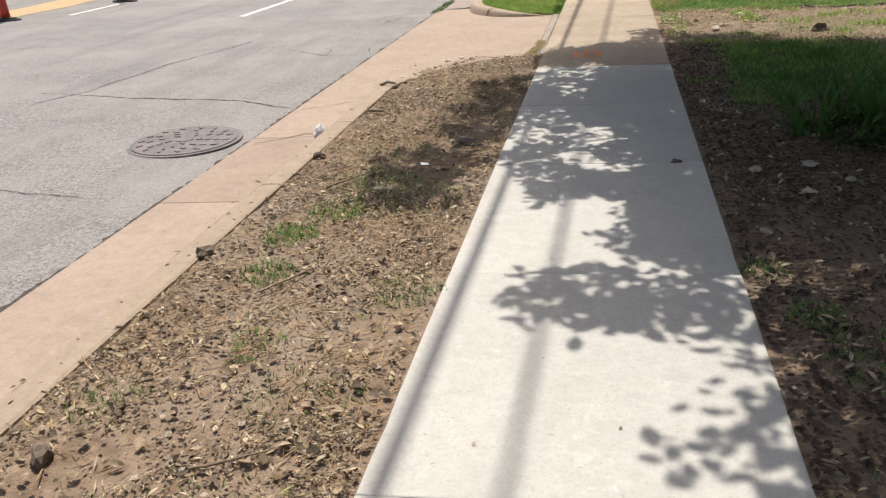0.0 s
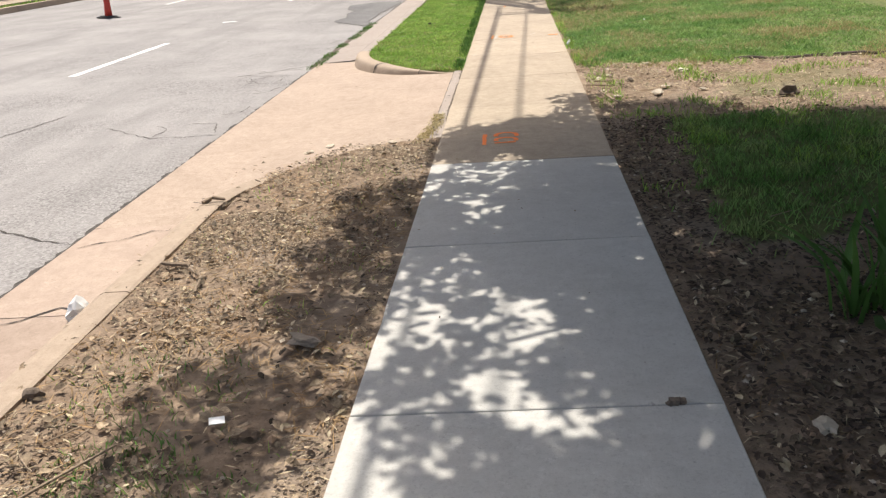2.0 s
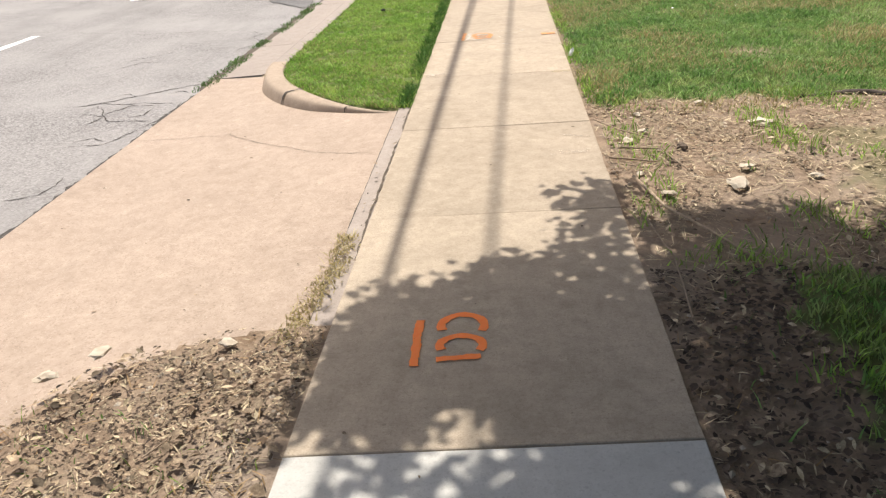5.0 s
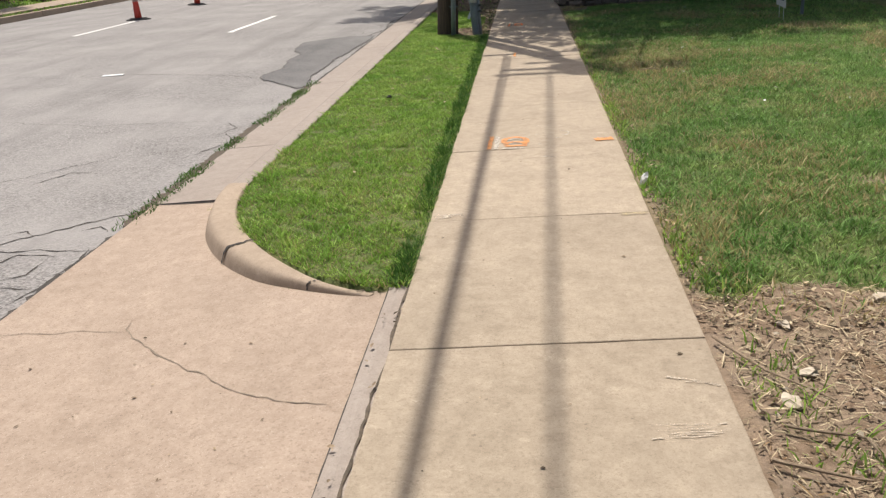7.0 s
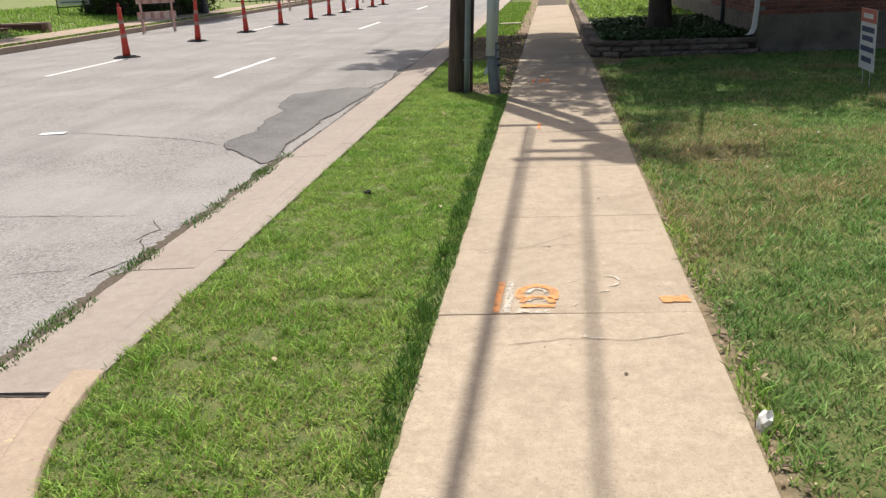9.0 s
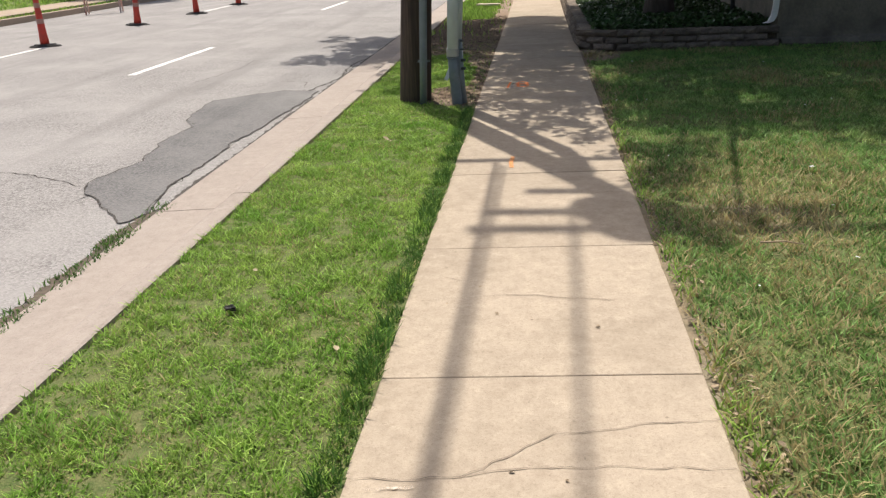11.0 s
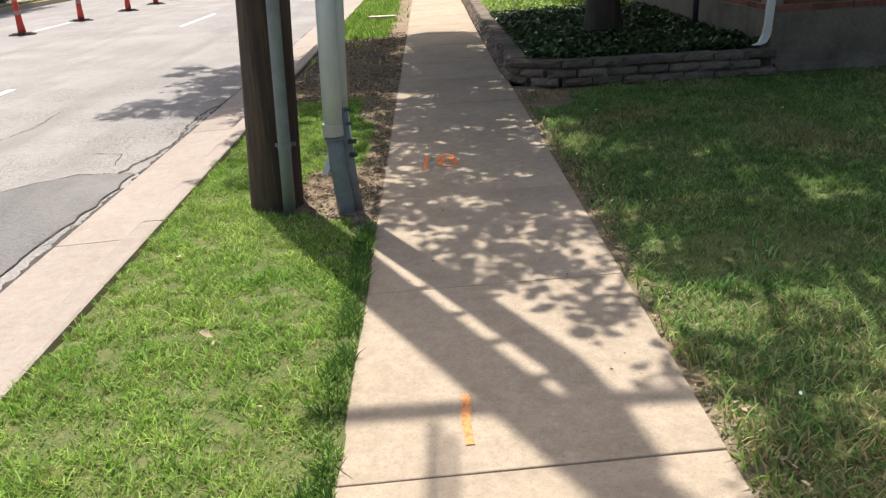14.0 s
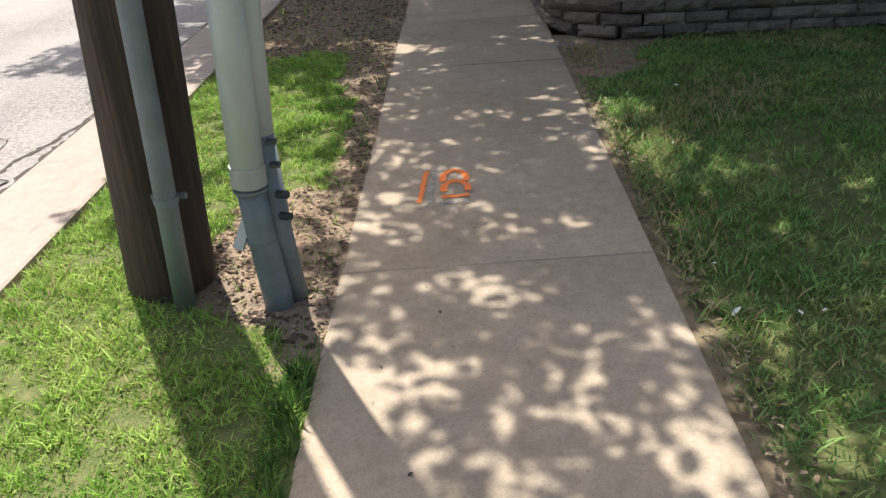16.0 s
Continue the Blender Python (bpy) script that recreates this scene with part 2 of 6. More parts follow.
M = dict(
    new_concrete=concrete("new_concrete", (0.532, 0.522, 0.492), (0.584, 0.575, 0.546), (0.484, 0.475, 0.446), (0.432, 0.423, 0.394), (0.446, 0.432, 0.404)),
    old_concrete=concrete("old_concrete", (0.410, 0.340, 0.263), (0.495, 0.417, 0.327), (0.333, 0.276, 0.212), (0.227, 0.179, 0.134), (0.265, 0.215, 0.162)),
    kerb_concrete=concrete("kerb_concrete", (0.378, 0.297, 0.228), (0.436, 0.350, 0.273), (0.332, 0.263, 0.206), (0.225, 0.175, 0.130), (0.285, 0.227, 0.173)),
    apron_concrete=concrete("apron_concrete", (0.380, 0.299, 0.241), (0.463, 0.374, 0.305), (0.323, 0.255, 0.203), (0.62, 0.54, 0.47), (0.284, 0.216, 0.167), (0.38, 0.56)),
    gutter_concrete=concrete("gutter_concrete", (0.384, 0.298, 0.239), (0.449, 0.357, 0.295), (0.328, 0.253, 0.205), (0.232, 0.179, 0.133), (0.285, 0.221, 0.177)),
    bed=grain("joint_dirt", (0.06, 0.05, 0.04), (0.14, 0.11, 0.08), rough=0.95),
    asphalt=asphalt("asphalt", (0.145, 0.138, 0.135), (0.355, 0.339, 0.331), (0.325, 0.31, 0.302), (0.182, 0.173, 0.169)),
    patch=asphalt("asphalt_patch", (0.09, 0.088, 0.09), (0.19, 0.185, 0.185), (0.22, 0.215, 0.21), (0.10, 0.098, 0.10)),
    crack=grain("crack_filler", (0.035, 0.03, 0.028), (0.09, 0.08, 0.07), rough=0.95),
    hairline=grain("hairline_crack", (0.17, 0.137, 0.105), (0.3, 0.245, 0.19), s1=30, rough=0.95, bmp=0),
    old_yellow=grain("worn_yellow_paint", (0.54, 0.45, 0.24), (0.46, 0.385, 0.27), s1=40, rough=0.85, bmp=0.1),
    white_line=grain("road_paint", (0.72, 0.72, 0.7), (0.8, 0.8, 0.78), (0.5, 0.49, 0.47), s2=14, rough=0.7, edge=(0.55, 0.7)),
    iron=grain("cast_iron", (0.10, 0.095, 0.10), (0.19, 0.18, 0.185), (0.24, 0.2, 0.18), s1=60, s2=9, rough=0.6, metal=0.5, bmp=0.5),
    soil=soil("soil"),
    ground=grain("far_ground", (0.10, 0.13, 0.04), (0.17, 0.17, 0.07), (0.22, 0.17, 0.1), s1=6, s2=0.4, rough=0.95, shuffle=False),
    far_lawn=grain("far_lawn", (0.11, 0.17, 0.04), (0.2, 0.24, 0.07), (0.2, 0.2, 0.09), s1=25, s2=0.8, rough=0.95, shuffle=False),
    grass=leafy("grass", (0.215, 0.395, 0.062), (0.355, 0.50, 0.115), 0.5, 0.36, sun_tip=(0.42, 0.56, 0.14)),
    lawn_grass=leafy("lawn_grass", (0.15, 0.295, 0.072), (0.275, 0.42, 0.135), 0.5, 0.36, 0.9, sun_tip=(0.38, 0.44, 0.17)),
    dead_grass=leafy("dead_grass", (0.26, 0.155, 0.07), (0.40, 0.28, 0.14), 0.4, 0.2, 3.0),
    kerb_grey=concrete("kerb_grey", (0.344, 0.295, 0.260), (0.398, 0.350, 0.313), (0.310, 0.265, 0.233), (0.213, 0.180, 0.154), (0.262, 0.220, 0.191)),
    channel_dirt=grain("channel_dirt", (0.20, 0.17, 0.138), (0.34, 0.29, 0.235), (0.27, 0.22, 0.17), s1=60, s2=8, rough=0.95, bmp=0.6, bd=0.01),
    worn=grain("scraped_concrete", (0.58, 0.51, 0.42), (0.48, 0.41, 0.33), s1=50, rough=0.85, bmp=0.1),
    dry_grass=leafy("dry_grass", (0.42, 0.345, 0.165), (0.52, 0.445, 0.24), 0.3, 0.35),
    litter=leafy("leaf_litter", (0.13, 0.092, 0.062), (0.40, 0.315, 0.215), 0.8, 0.15, 30, 0.8),
    # dark litter colour; under the tree it also stands in for deep shade
    mould_and_shade=leafy("leaf_mould", (0.06, 0.043, 0.033), (0.12, 0.086, 0.063), 0.5, 0.05, 20, 0.85),
    straw=leafy("straw", (0.36, 0.285, 0.18), (0.55, 0.47, 0.33), 0.5, 0.1, 30, 0.8),
    pebble=grain("pebble", (0.36, 0.30, 0.23), (0.52, 0.45, 0.36), rand=0.4, island=True, s1=60, rough=0.9),
    clod=grain("earth_clod", (0.13, 0.085, 0.055), (0.24, 0.17, 0.115), rand=0.5, island=True, s1=60, rough=0.95),
    limestone=grain("limestone", (0.5, 0.43, 0.34), (0.62, 0.55, 0.45), (0.35, 0.28, 0.2), s1=30, s2=6, rough=0.9),
    dark_stone=grain("dark_clod", (0.11, 0.085, 0.066), (0.22, 0.17, 0.13), s1=30, rough=0.95),
    twig=grain("twig_bark", (0.22, 0.16, 0.11), (0.4, 0.31, 0.22), s1=50, rough=0.9, rand=0.3),
    leaf=leafy("oak_leaf", (0.06, 0.11, 0.025), (0.09, 0.15, 0.03), 0.3, 0.3),
    cover=leafy("ground_cover_leaf", (0.035, 0.085, 0.025), (0.07, 0.13, 0.04), 0.4, 0.15, 3, 0.35),
    weed=leafy("weed_leaf", (0.08, 0.19, 0.04), (0.14, 0.25, 0.06), 0.3, 0.25),
    bark=grain("oak_bark", (0.04, 0.032, 0.026), (0.10, 0.08, 0.065), s1=14, rough=0.95, stretch=(1, 1, 0.25), bmp=0.9, bd=0.03),
    pole_wood=grain("creosote_wood", (0.045, 0.030, 0.024), (0.12, 0.08, 0.058), (0.03, 0.021, 0.018), s1=60, s2=9, rough=0.85, stretch=(1, 1, 0.05), bmp=0.8, bd=0.008, shuffle=False),
    pipe_white=grain("white_pvc", (0.526, 0.588, 0.628), (0.583, 0.637, 0.680), (0.414, 0.461, 0.494), s1=20, s2=5, rough=0.45, bmp=0.05, edge=(0.55, 0.8)),
    pipe_grey=grain("grey_pvc", (0.178, 0.213, 0.228), (0.215, 0.251, 0.266), (0.148, 0.167, 0.175), s1=20, s2=6, rough=0.5, bmp=0.05),
    band=grain("pipe_coupling", (0.42, 0.42, 0.38), (0.48, 0.47, 0.43), s1=30, rough=0.6, bmp=0.1),
    steel=grain("galvanised_steel", (0.6, 0.62, 0.63), (0.7, 0.72, 0.73), s1=30, rough=0.45, metal=0.25, bmp=0.05),
    dark_steel=grain("dark_steel", (0.05, 0.06, 0.065), (0.09, 0.1, 0.1), s1=30, rough=0.5, metal=0.4, bmp=0.05),
    cable=grain("cable_sheath", (0.02, 0.02, 0.02), (0.04, 0.04, 0.04), rough=0.6, bmp=0),
    orange=grain("orange_plastic", (0.56, 0.05, 0.035), (0.62, 0.07, 0.045), (0.38, 0.05, 0.04), s1=20, s2=5, rough=0.55, bmp=0.05),
    reflective=grain("dull_reflective_band", (0.36, 0.2, 0.17), (0.44, 0.27, 0.23), s1=20, rough=0.5, bmp=0),
    rubber=grain("black_rubber", (0.02, 0.02, 0.02), (0.05, 0.045, 0.045), s1=30, rough=0.8, bmp=0.2),
    spray=grain("orange_spray_paint", (0.98, 0.23, 0.04), (0.98, 0.28, 0.07), s1=60, rough=0.8, bmp=0.1),
    faded_spray=grain("faded_orange_paint", (0.78, 0.29, 0.07), (0.6, 0.32, 0.16), s1=40, rough=0.85, bmp=0.1),
    white_spray=grain("white_spray_paint", (0.60, 0.56, 0.50), (0.52, 0.46, 0.38), s1=45, rough=0.8, bmp=0.1),
    grey_spray=grain("worn_grey_paint", (0.40, 0.38, 0.36), (0.48, 0.46, 0.43), s1=60, rough=0.8, bmp=0.1),
    block=grain("split_face_block", (0.14, 0.112, 0.09), (0.24, 0.195, 0.155), (0.115, 0.092, 0.075), s1=45, s2=7, rough=0.95, rand=0.32, bmp=0.9, bd=0.012),
    foundation=grain("painted_foundation", (0.172, 0.149, 0.117), (0.241, 0.209, 0.162), (0.115, 0.099, 0.078), s1=25, s2=2.5, rough=0.9, bmp=0.4, bd=0.01, shuffle=False),
    brick=grain("red_brick", (0.196, 0.071, 0.052), (0.287, 0.115, 0.081), (0.138, 0.057, 0.044), s1=60, s2=12, rough=0.9, rand=0.3, bmp=0.5),
    mortar=grain("mortar", (0.24, 0.21, 0.185), (0.31, 0.275, 0.24), s1=60, rough=0.95),
    paint_white=grain("white_enamel", (0.72, 0.72, 0.7), (0.78, 0.78, 0.76), (0.55, 0.54, 0.5), s1=20, s2=6, rough=0.45, bmp=0.03, edge=(0.6, 0.8)),
    sign_white=grain("corrugated_plastic", (0.68, 0.68, 0.68), (0.74, 0.74, 0.74), s1=20, rough=0.5, bmp=0),
    sign_red=grain("printed_red", (0.5, 0.13, 0.09), (0.56, 0.17, 0.12), s1=20, rough=0.5, bmp=0),
    sign_ink=grain("printed_blue", (0.04, 0.06, 0.14), (0.06, 0.08, 0.17), s1=20, rough=0.5, bmp=0),
    roof=grain("roof_shingle", (0.12, 0.11, 0.1), (0.2, 0.18, 0.16), s1=14, rough=0.95),
    dark_step=grain("dark_brown_brick", (0.10, 0.055, 0.045), (0.17, 0.09, 0.07), s1=20, rough=0.9),
    wood_board=grain("weathered_board", (0.55, 0.42, 0.37), (0.66, 0.55, 0.5), (0.6, 0.2, 0.12), s1=20, s2=4, rough=0.8),
    chalk=grain("white_litter", (0.75, 0.76, 0.76), (0.82, 0.83, 0.83), s1=20, rough=0.5),
    sand=grain("loose_sand", (0.42, 0.3, 0.16), (0.55, 0.42, 0.26), s1=20, s2=2, rough=0.95),
)


def wear(material, lo, hi):
    """Breaks up a coat of paint so that the concrete shows through."""
    nt = material.node_tree
    vec = coords(nt)
    mix = blend(nt, 0.5, noise_of(nt, vec, 110, 4, 0.7), noise_of(nt, vec, 14, 4, 0.6))
    nt.links.new(ramp(nt, mix, lo, hi), nt.nodes["Principled BSDF"].inputs["Alpha"])


wear(M["spray"], 0.22, 0.34)
wear(M["old_yellow"], 0.40, 0.60)
wear(M["faded_spray"], 0.34, 0.5)
wear(M["white_spray"], 0.42, 0.55)
wear(M["grey_spray"], 0.42, 0.56)
wear(M["worn"], 0.44, 0.58)
wear(M["white_line"], 0.30, 0.40)

# ---- mesh helpers ----
def link(name, mesh, material, parent=None, label="", m=None):
    mesh.materials.clear()
    mesh.materials.append(M[material])
    ob = new(name, mesh)
    if m is not None:
        ob.matrix_basis = m
    if parent is not None:
        ob.parent = parent
    if label:
        ob["label"] = label
    return ob


def part(name, bm, material, parent=None, label="", m=None, smooth=False):
    me = bpy.data.meshes.new(name)
    bmesh.ops.recalc_face_normals(bm, faces=bm.faces)
    if smooth:
        for f in bm.faces:
            f.smooth = True
    bm.to_mesh(me)
    bm.free()
    return link(name, me, material, parent, label, m)


def box(x0, x1, y0, y1, z0, z1, bev=0.0):
    bm = bmesh.new()
    bmesh.ops.create_cube(bm, size=1, matrix=Matrix.Translation(((x0 + x1) / 2, (y0 + y1) / 2, (z0 + z1) / 2)) @ Matrix.Diagonal((x1 - x0, y1 - y0, z1 - z0, 1)))
    if bev:
        bmesh.ops.bevel(bm, geom=bm.edges[:], offset=bev, segments=2, profile=0.6, affect="EDGES")
    return bm


def tube(points, radii, sides=12, cap=True, wobble=0.0):
    """A tapered tube along points."""
    bm = bmesh.new()
    rings = []
    pts = [Vector(p) for p in points]
    for i, p in enumerate(pts):
        d = (pts[min(i + 1, len(pts) - 1)] - pts[max(i - 1, 0)]).normalized()
        u = d.orthogonal().normalized() if abs(d.z) < 0.9 else Vector((0, 1, 0)).cross(d).normalized()
        v = d.cross(u)
        ring = []
        for k in range(sides):
            a = 2 * math.pi * k / sides
            r = radii[i] * (1 + wobble * noise.noise(Vector((math.cos(a) * 1.7, math.sin(a) * 1.7, p.z * 1.2 + p.x))))
            ring.append(bm.verts.new(p + u * r * math.cos(a) + v * r * math.sin(a)))
        rings.append(ring)
    for a, b in zip(rings, rings[1:]):
        for k in range(sides):
            bm.faces.new((a[k], a[(k + 1) % sides], b[(k + 1) % sides], b[k]))
    if cap:
        bm.faces.new(rings[0][::-1])
        bm.faces.new(rings[-1])
    return bm


def raw(name, verts, faces, material, parent=None, label="", smooth=False):
    me = bpy.data.meshes.new(name)
    me.from_pydata(verts, [], faces)
    if smooth:
        me.polygons.foreach_set("use_smooth", [True] * len(me.polygons))
    me.update()
    return link(name, me, material, parent, label)


def ribbon(name, pts, width, z_of, material, parent=None, label="", jag=0.0, lift=0.003, seed=1, step=0.04, taper=True):
    """A thin strip that follows the surface z_of(x, y) along a broken line."""
    rng = random.Random(seed)
    line = []
    for (ax, ay), (bx, by) in zip(pts, pts[1:]):
        n = max(1, int(math.hypot(bx - ax, by - ay) / step))
        line += [(ax + (bx - ax) * i / n, ay + (by - ay) * i / n) for i in range(n)]
    line.append(pts[-1])
    verts, faces = [], []
    drift = 0.0
    for i, (x, y) in enumerate(line):
        p, q = line[max(i - 1, 0)], line[min(i + 1, len(line) - 1)]
        dx, dy = q[0] - p[0], q[1] - p[1]
        l = math.hypot(dx, dy) or 1
        nx, ny = -dy / l, dx / l
        drift = 0.75 * drift + rng.uniform(-jag, jag)
        w = width * (1 + (rng.uniform(-0.7, 0.7) if jag > 0.004 else rng.uniform(-0.15, 0.15))) / 2
        if taper and (i < 2 or i > len(line) - 3):
            w *= 0.4
        for s in (-1, 1):
            vx, vy = x + nx * (drift + s * w), y + ny * (drift + s * w)
            verts.append((vx, vy, z_of(vx, vy) + lift))
        if i:
            faces.append((2 * i - 2, 2 * i - 1, 2 * i + 1, 2 * i))
    return raw(name, verts, faces, material, parent, label)


def lump(r, seed, squash=0.6, sub=2, rough=0.35):
    bm = bmesh.new()
    bmesh.ops.create_icosphere(bm, subdivisions=sub, radius=1)
    for v in bm.verts:
        k = 1 + rough * noise.noise(v.co * 1.4 + Vector((seed * 3.1, seed * 1.7, 0)))
        v.co = Vector((v.co.x * r[0] * k, v.co.y * r[1] * k, v.co.z * r[2] * k * squash))
    return bm


def interp(x, table):
    xs, zs = zip(*table)
    return float(np.interp(x, xs, zs))


# ---- levels across the street ----
ROAD = ((-14.6, -0.12), (-12, -0.06), (-9.3, -0.03), (-5.8, -0.06), (-4, -0.095), (-2.68, -0.125))


def road_z(x, y):
    return interp(x, ROAD)


def apron_z(x, y):
    """The apron falls to a soft crease where it meets the gutter; the crease fades out towards the kerb return."""
    k = max(0.0, min(1.0, (11.0 - y) / 1.2))
    return interp(x, ((-2.68, -0.118), (-2.3, -0.116 - 0.014 * k), (-2.2, -0.112 - 0.022 * k), (-2.08, -0.104 - 0.002 * k), (-1.7, -0.08), (-0.85, -0.028)))


def flat(x, y):
    return 0.0


def lowland(x, y):
    return 0.012 * noise.noise(Vector((x * 0.9, y * 0.9, 0))) + 0.012 * noise.noise(Vector((x * 5, y * 5, 3)))


def clump(x, y, s=1.0, k=0.0):
    return noise.noise(Vector((x * s, y * s, k)))


def bare_yard(x, y):
    n = 0.22 * clump(x, y, 2.2) + 0.16 * clump(x, y, 7) + 0.2 * clump(x, y, 0.9, 3)
    b = 0.0
    if y < 11.3 + n:
        b = 1.0
        if 6.35 + n < y < 8.75 + n and x > 0.88 + n + 0.1 * (y - 7):
            b = 0.0
        elif 9.4 < y < 10.6 and 1.7 + n < x < 3.0:
            b = 0.6
    b = max(b, 1 - math.hypot(x - 1.95, (y - 12.8) * 1.4) / (0.45 + n)) if 12 < y < 13.7 else b
    if 15 < y < 18.5:
        b = max(b, 0.75 - math.hypot(x - 1.1, (y - 17.2) * 0.8) / 0.9)
    if x < 0.56 + 0.25 * abs(n):
        b = max(b, 0.75)
    if y > 23.3 + n and x < 1.05 + n + 1.2 * max(0, y - 23.9):
        b = 1.0
    return min(max(b, 0.0), 1.0)


def bare_verge(x, y):
    n = 0.2 * clump(x, y, 2.2, 4) + 0.1 * clump(x, y, 7, 4)
    b = 0.0
    if y < 11.44 or 24.2 + n < y < 29.4 + n:
        b = 1.0
    if math.hypot((x + 0.98) * 1.1, (y - 21.0) * 0.55) < 0.34 + n * 0.6:
        b = 1.0
    if y > 20.2 and x > -0.86 + 0.3 * n:
        b = 1.0
    if y > 23 and x > -1.0 + n:
        b = 1.0
    return b


def soil_sheet(name, x0, x1, y0, y1, step, z_of, bare, inside, base=-0.3):
    nx, ny = int((x1 - x0) / step) + 1, int((y1 - y0) / step) + 1
    xs, ys = np.linspace(x0, x1, nx), np.linspace(y0, y1, ny)
    verts = [(x, y, z_of(x, y)) for y in ys for x in xs]
    faces = [(j * nx + i, j * nx + i + 1, (j + 1) * nx + i + 1, (j + 1) * nx + i) for j in range(ny - 1) for i in range(nx - 1)
             if inside((xs[i] + xs[i + 1]) / 2, (ys[j] + ys[j + 1]) / 2)]
    ob = raw(name, verts, faces, "soil", smooth=True)
    at = ob.data.attributes.new("bare", "FLOAT", "POINT")
    at.data.foreach_set("value", [bare(v[0], v[1]) for v in verts])
    return ob


def blades(name, spots, height, width, material, label, lean=0.5, rng=None):
    """Grass: each blade a bent strip. spots: array of x, y, z, size."""
    rng = rng or np.random.default_rng(3)
    n = len(spots)
    s = np.asarray(spots, dtype=float)
    h = height * s[:, 3] * rng.uniform(0.55, 1.25, n)
    a, b = rng.uniform(0, 2 * np.pi, n), rng.uniform(0, 2 * np.pi, n)
    w = width * rng.uniform(0.7, 1.3, n) / 2
    ln = h * lean * rng.uniform(0.2, 1.4, n)
    wx, wy = np.cos(a) * w, np.sin(a) * w
    lx, ly = np.cos(b) * ln, np.sin(b) * ln
    x, y, z = s[:, 0], s[:, 1], s[:, 2] - 0.004
    v = np.stack([
        np.stack([x - wx, y - wy, z], 1), np.stack([x + wx, y + wy, z], 1),
        np.stack([x - wx * 0.8 + lx * 0.4, y - wy * 0.8 + ly * 0.4, z + h * 0.6], 1), np.stack([x + wx * 0.8 + lx * 0.4, y + wy * 0.8 + ly * 0.4, z + h * 0.6], 1),
        np.stack([x + lx, y + ly, z + h], 1)], 1).reshape(-1, 3)
    k = np.arange(n) * 5
    loops = np.stack([k, k + 1, k + 3, k + 2, k + 2, k + 3, k + 4], 1).reshape(-1)
    me = bpy.data.meshes.new(name)
    me.vertices.add(len(v))
    me.vertices.foreach_set("co", v.reshape(-1))
    me.loops.add(len(loops))
    me.loops.foreach_set("vertex_index", loops.astype(np.int32))
    me.polygons.add(2 * n)
    st = np.stack([np.arange(n) * 7, np.arange(n) * 7 + 4], 1).reshape(-1)
    me.polygons.foreach_set("loop_start", st.astype(np.int32))
    me.update(calc_edges=True)
    me.validate()
    return tagged(link(name, me, material), label, "grass", kind="stuff")


def flakes(name, spots, size, material, label, category, tilt=0.5, aspect=0.45, rng=None):
    """Many small bent flakes: dry leaves, chips, foliage. spots: x, y, z, size."""
    rng = rng or np.random.default_rng(5)
    s = np.asarray(spots, dtype=float)
    n = len(s)
    l = size * s[:, 3] * rng.uniform(0.5, 1.4, n) / 2
    a = rng.uniform(0, 2 * np.pi, n)
    t, t2 = rng.uniform(-tilt, tilt, n), rng.uniform(-tilt, tilt, n)
    u = np.stack([np.cos(a) * np.cos(t), np.sin(a) * np.cos(t), np.sin(t)], 1)
    side = np.stack([-np.sin(a) * np.cos(t2), np.cos(a) * np.cos(t2), np.sin(t2)], 1)
    w = (l * aspect * rng.uniform(0.7, 1.3, n))[:, None]
    l = l[:, None]
    c = s[:, :3]
    fold = np.cross(u, side) * w * 0.35
    v = np.stack([c - u * l, c - u * l * 0.2 + side * w + fold, c + u * l * 0.45 + side * w * 0.8 + fold, c + u * l, c + u * l * 0.45 - side * w * 0.8 + fold, c - u * l * 0.2 - side * w + fold], 1).reshape(-1, 3)
    k = np.arange(n) * 6
    loops = np.stack([k, k + 1, k + 2, k + 3, k, k + 3, k + 4, k + 5], 1).reshape(-1)
    me = bpy.data.meshes.new(name)
    me.vertices.add(len(v))
    me.vertices.foreach_set("co", v.reshape(-1))
    me.loops.add(len(loops))
    me.loops.foreach_set("vertex_index", loops.astype(np.int32))
    me.polygons.add(2 * n)
    me.polygons.foreach_set("loop_start", (np.arange(2 * n) * 4).astype(np.int32))
    me.update(calc_edges=True)
    ob = link(name, me, material)
    return tagged(ob, label, category, kind="stuff") if label else ob


def scatter(n, x0, x1, y0, y1, keep, z_of, seed, size=None):
    rng = random.Random(seed)
    out = []
    for _ in range(n):
        x, y = rng.uniform(x0, x1), rng.uniform(y0, y1)
        k = keep(x, y)
        if k > rng.random():
            out.append((x, y, z_of(x, y), size(x, y) if size else 1.0))
    return out


# ---- the ground, one sheet to the horizon ----
prof = ((-700, 0.0), (-15.05, 0.0), (-14.9, -0.3), (-2.3, -0.3), (-2.1, -0.16), (-0.6, -0.16), (0.4, -0.10), (0.7, -0.06), (700, -0.06))
gy = (-700, -60, -4, 60, 700)
gv = [(x, y, z) for y in gy for x, z in prof]
gf = [(j * 9 + i, j * 9 + i + 1, (j + 1) * 9 + i + 1, (j + 1) * 9 + i) for j in range(4) for i in range(8)]
tagged(raw("ground", gv, gf, "ground"), "patchy grassy ground reaching far beyond the street", "ground", kind="structure")

yard = soil_sheet("yard", 0.47, 9.0, -4.0, 24.4, 0.07, lambda x, y: lowland(x, y) - 0.012, bare_yard, lambda x, y: True)
tagged(yard, "front yard of bare dirt and mown lawn", "yard", kind="structure")


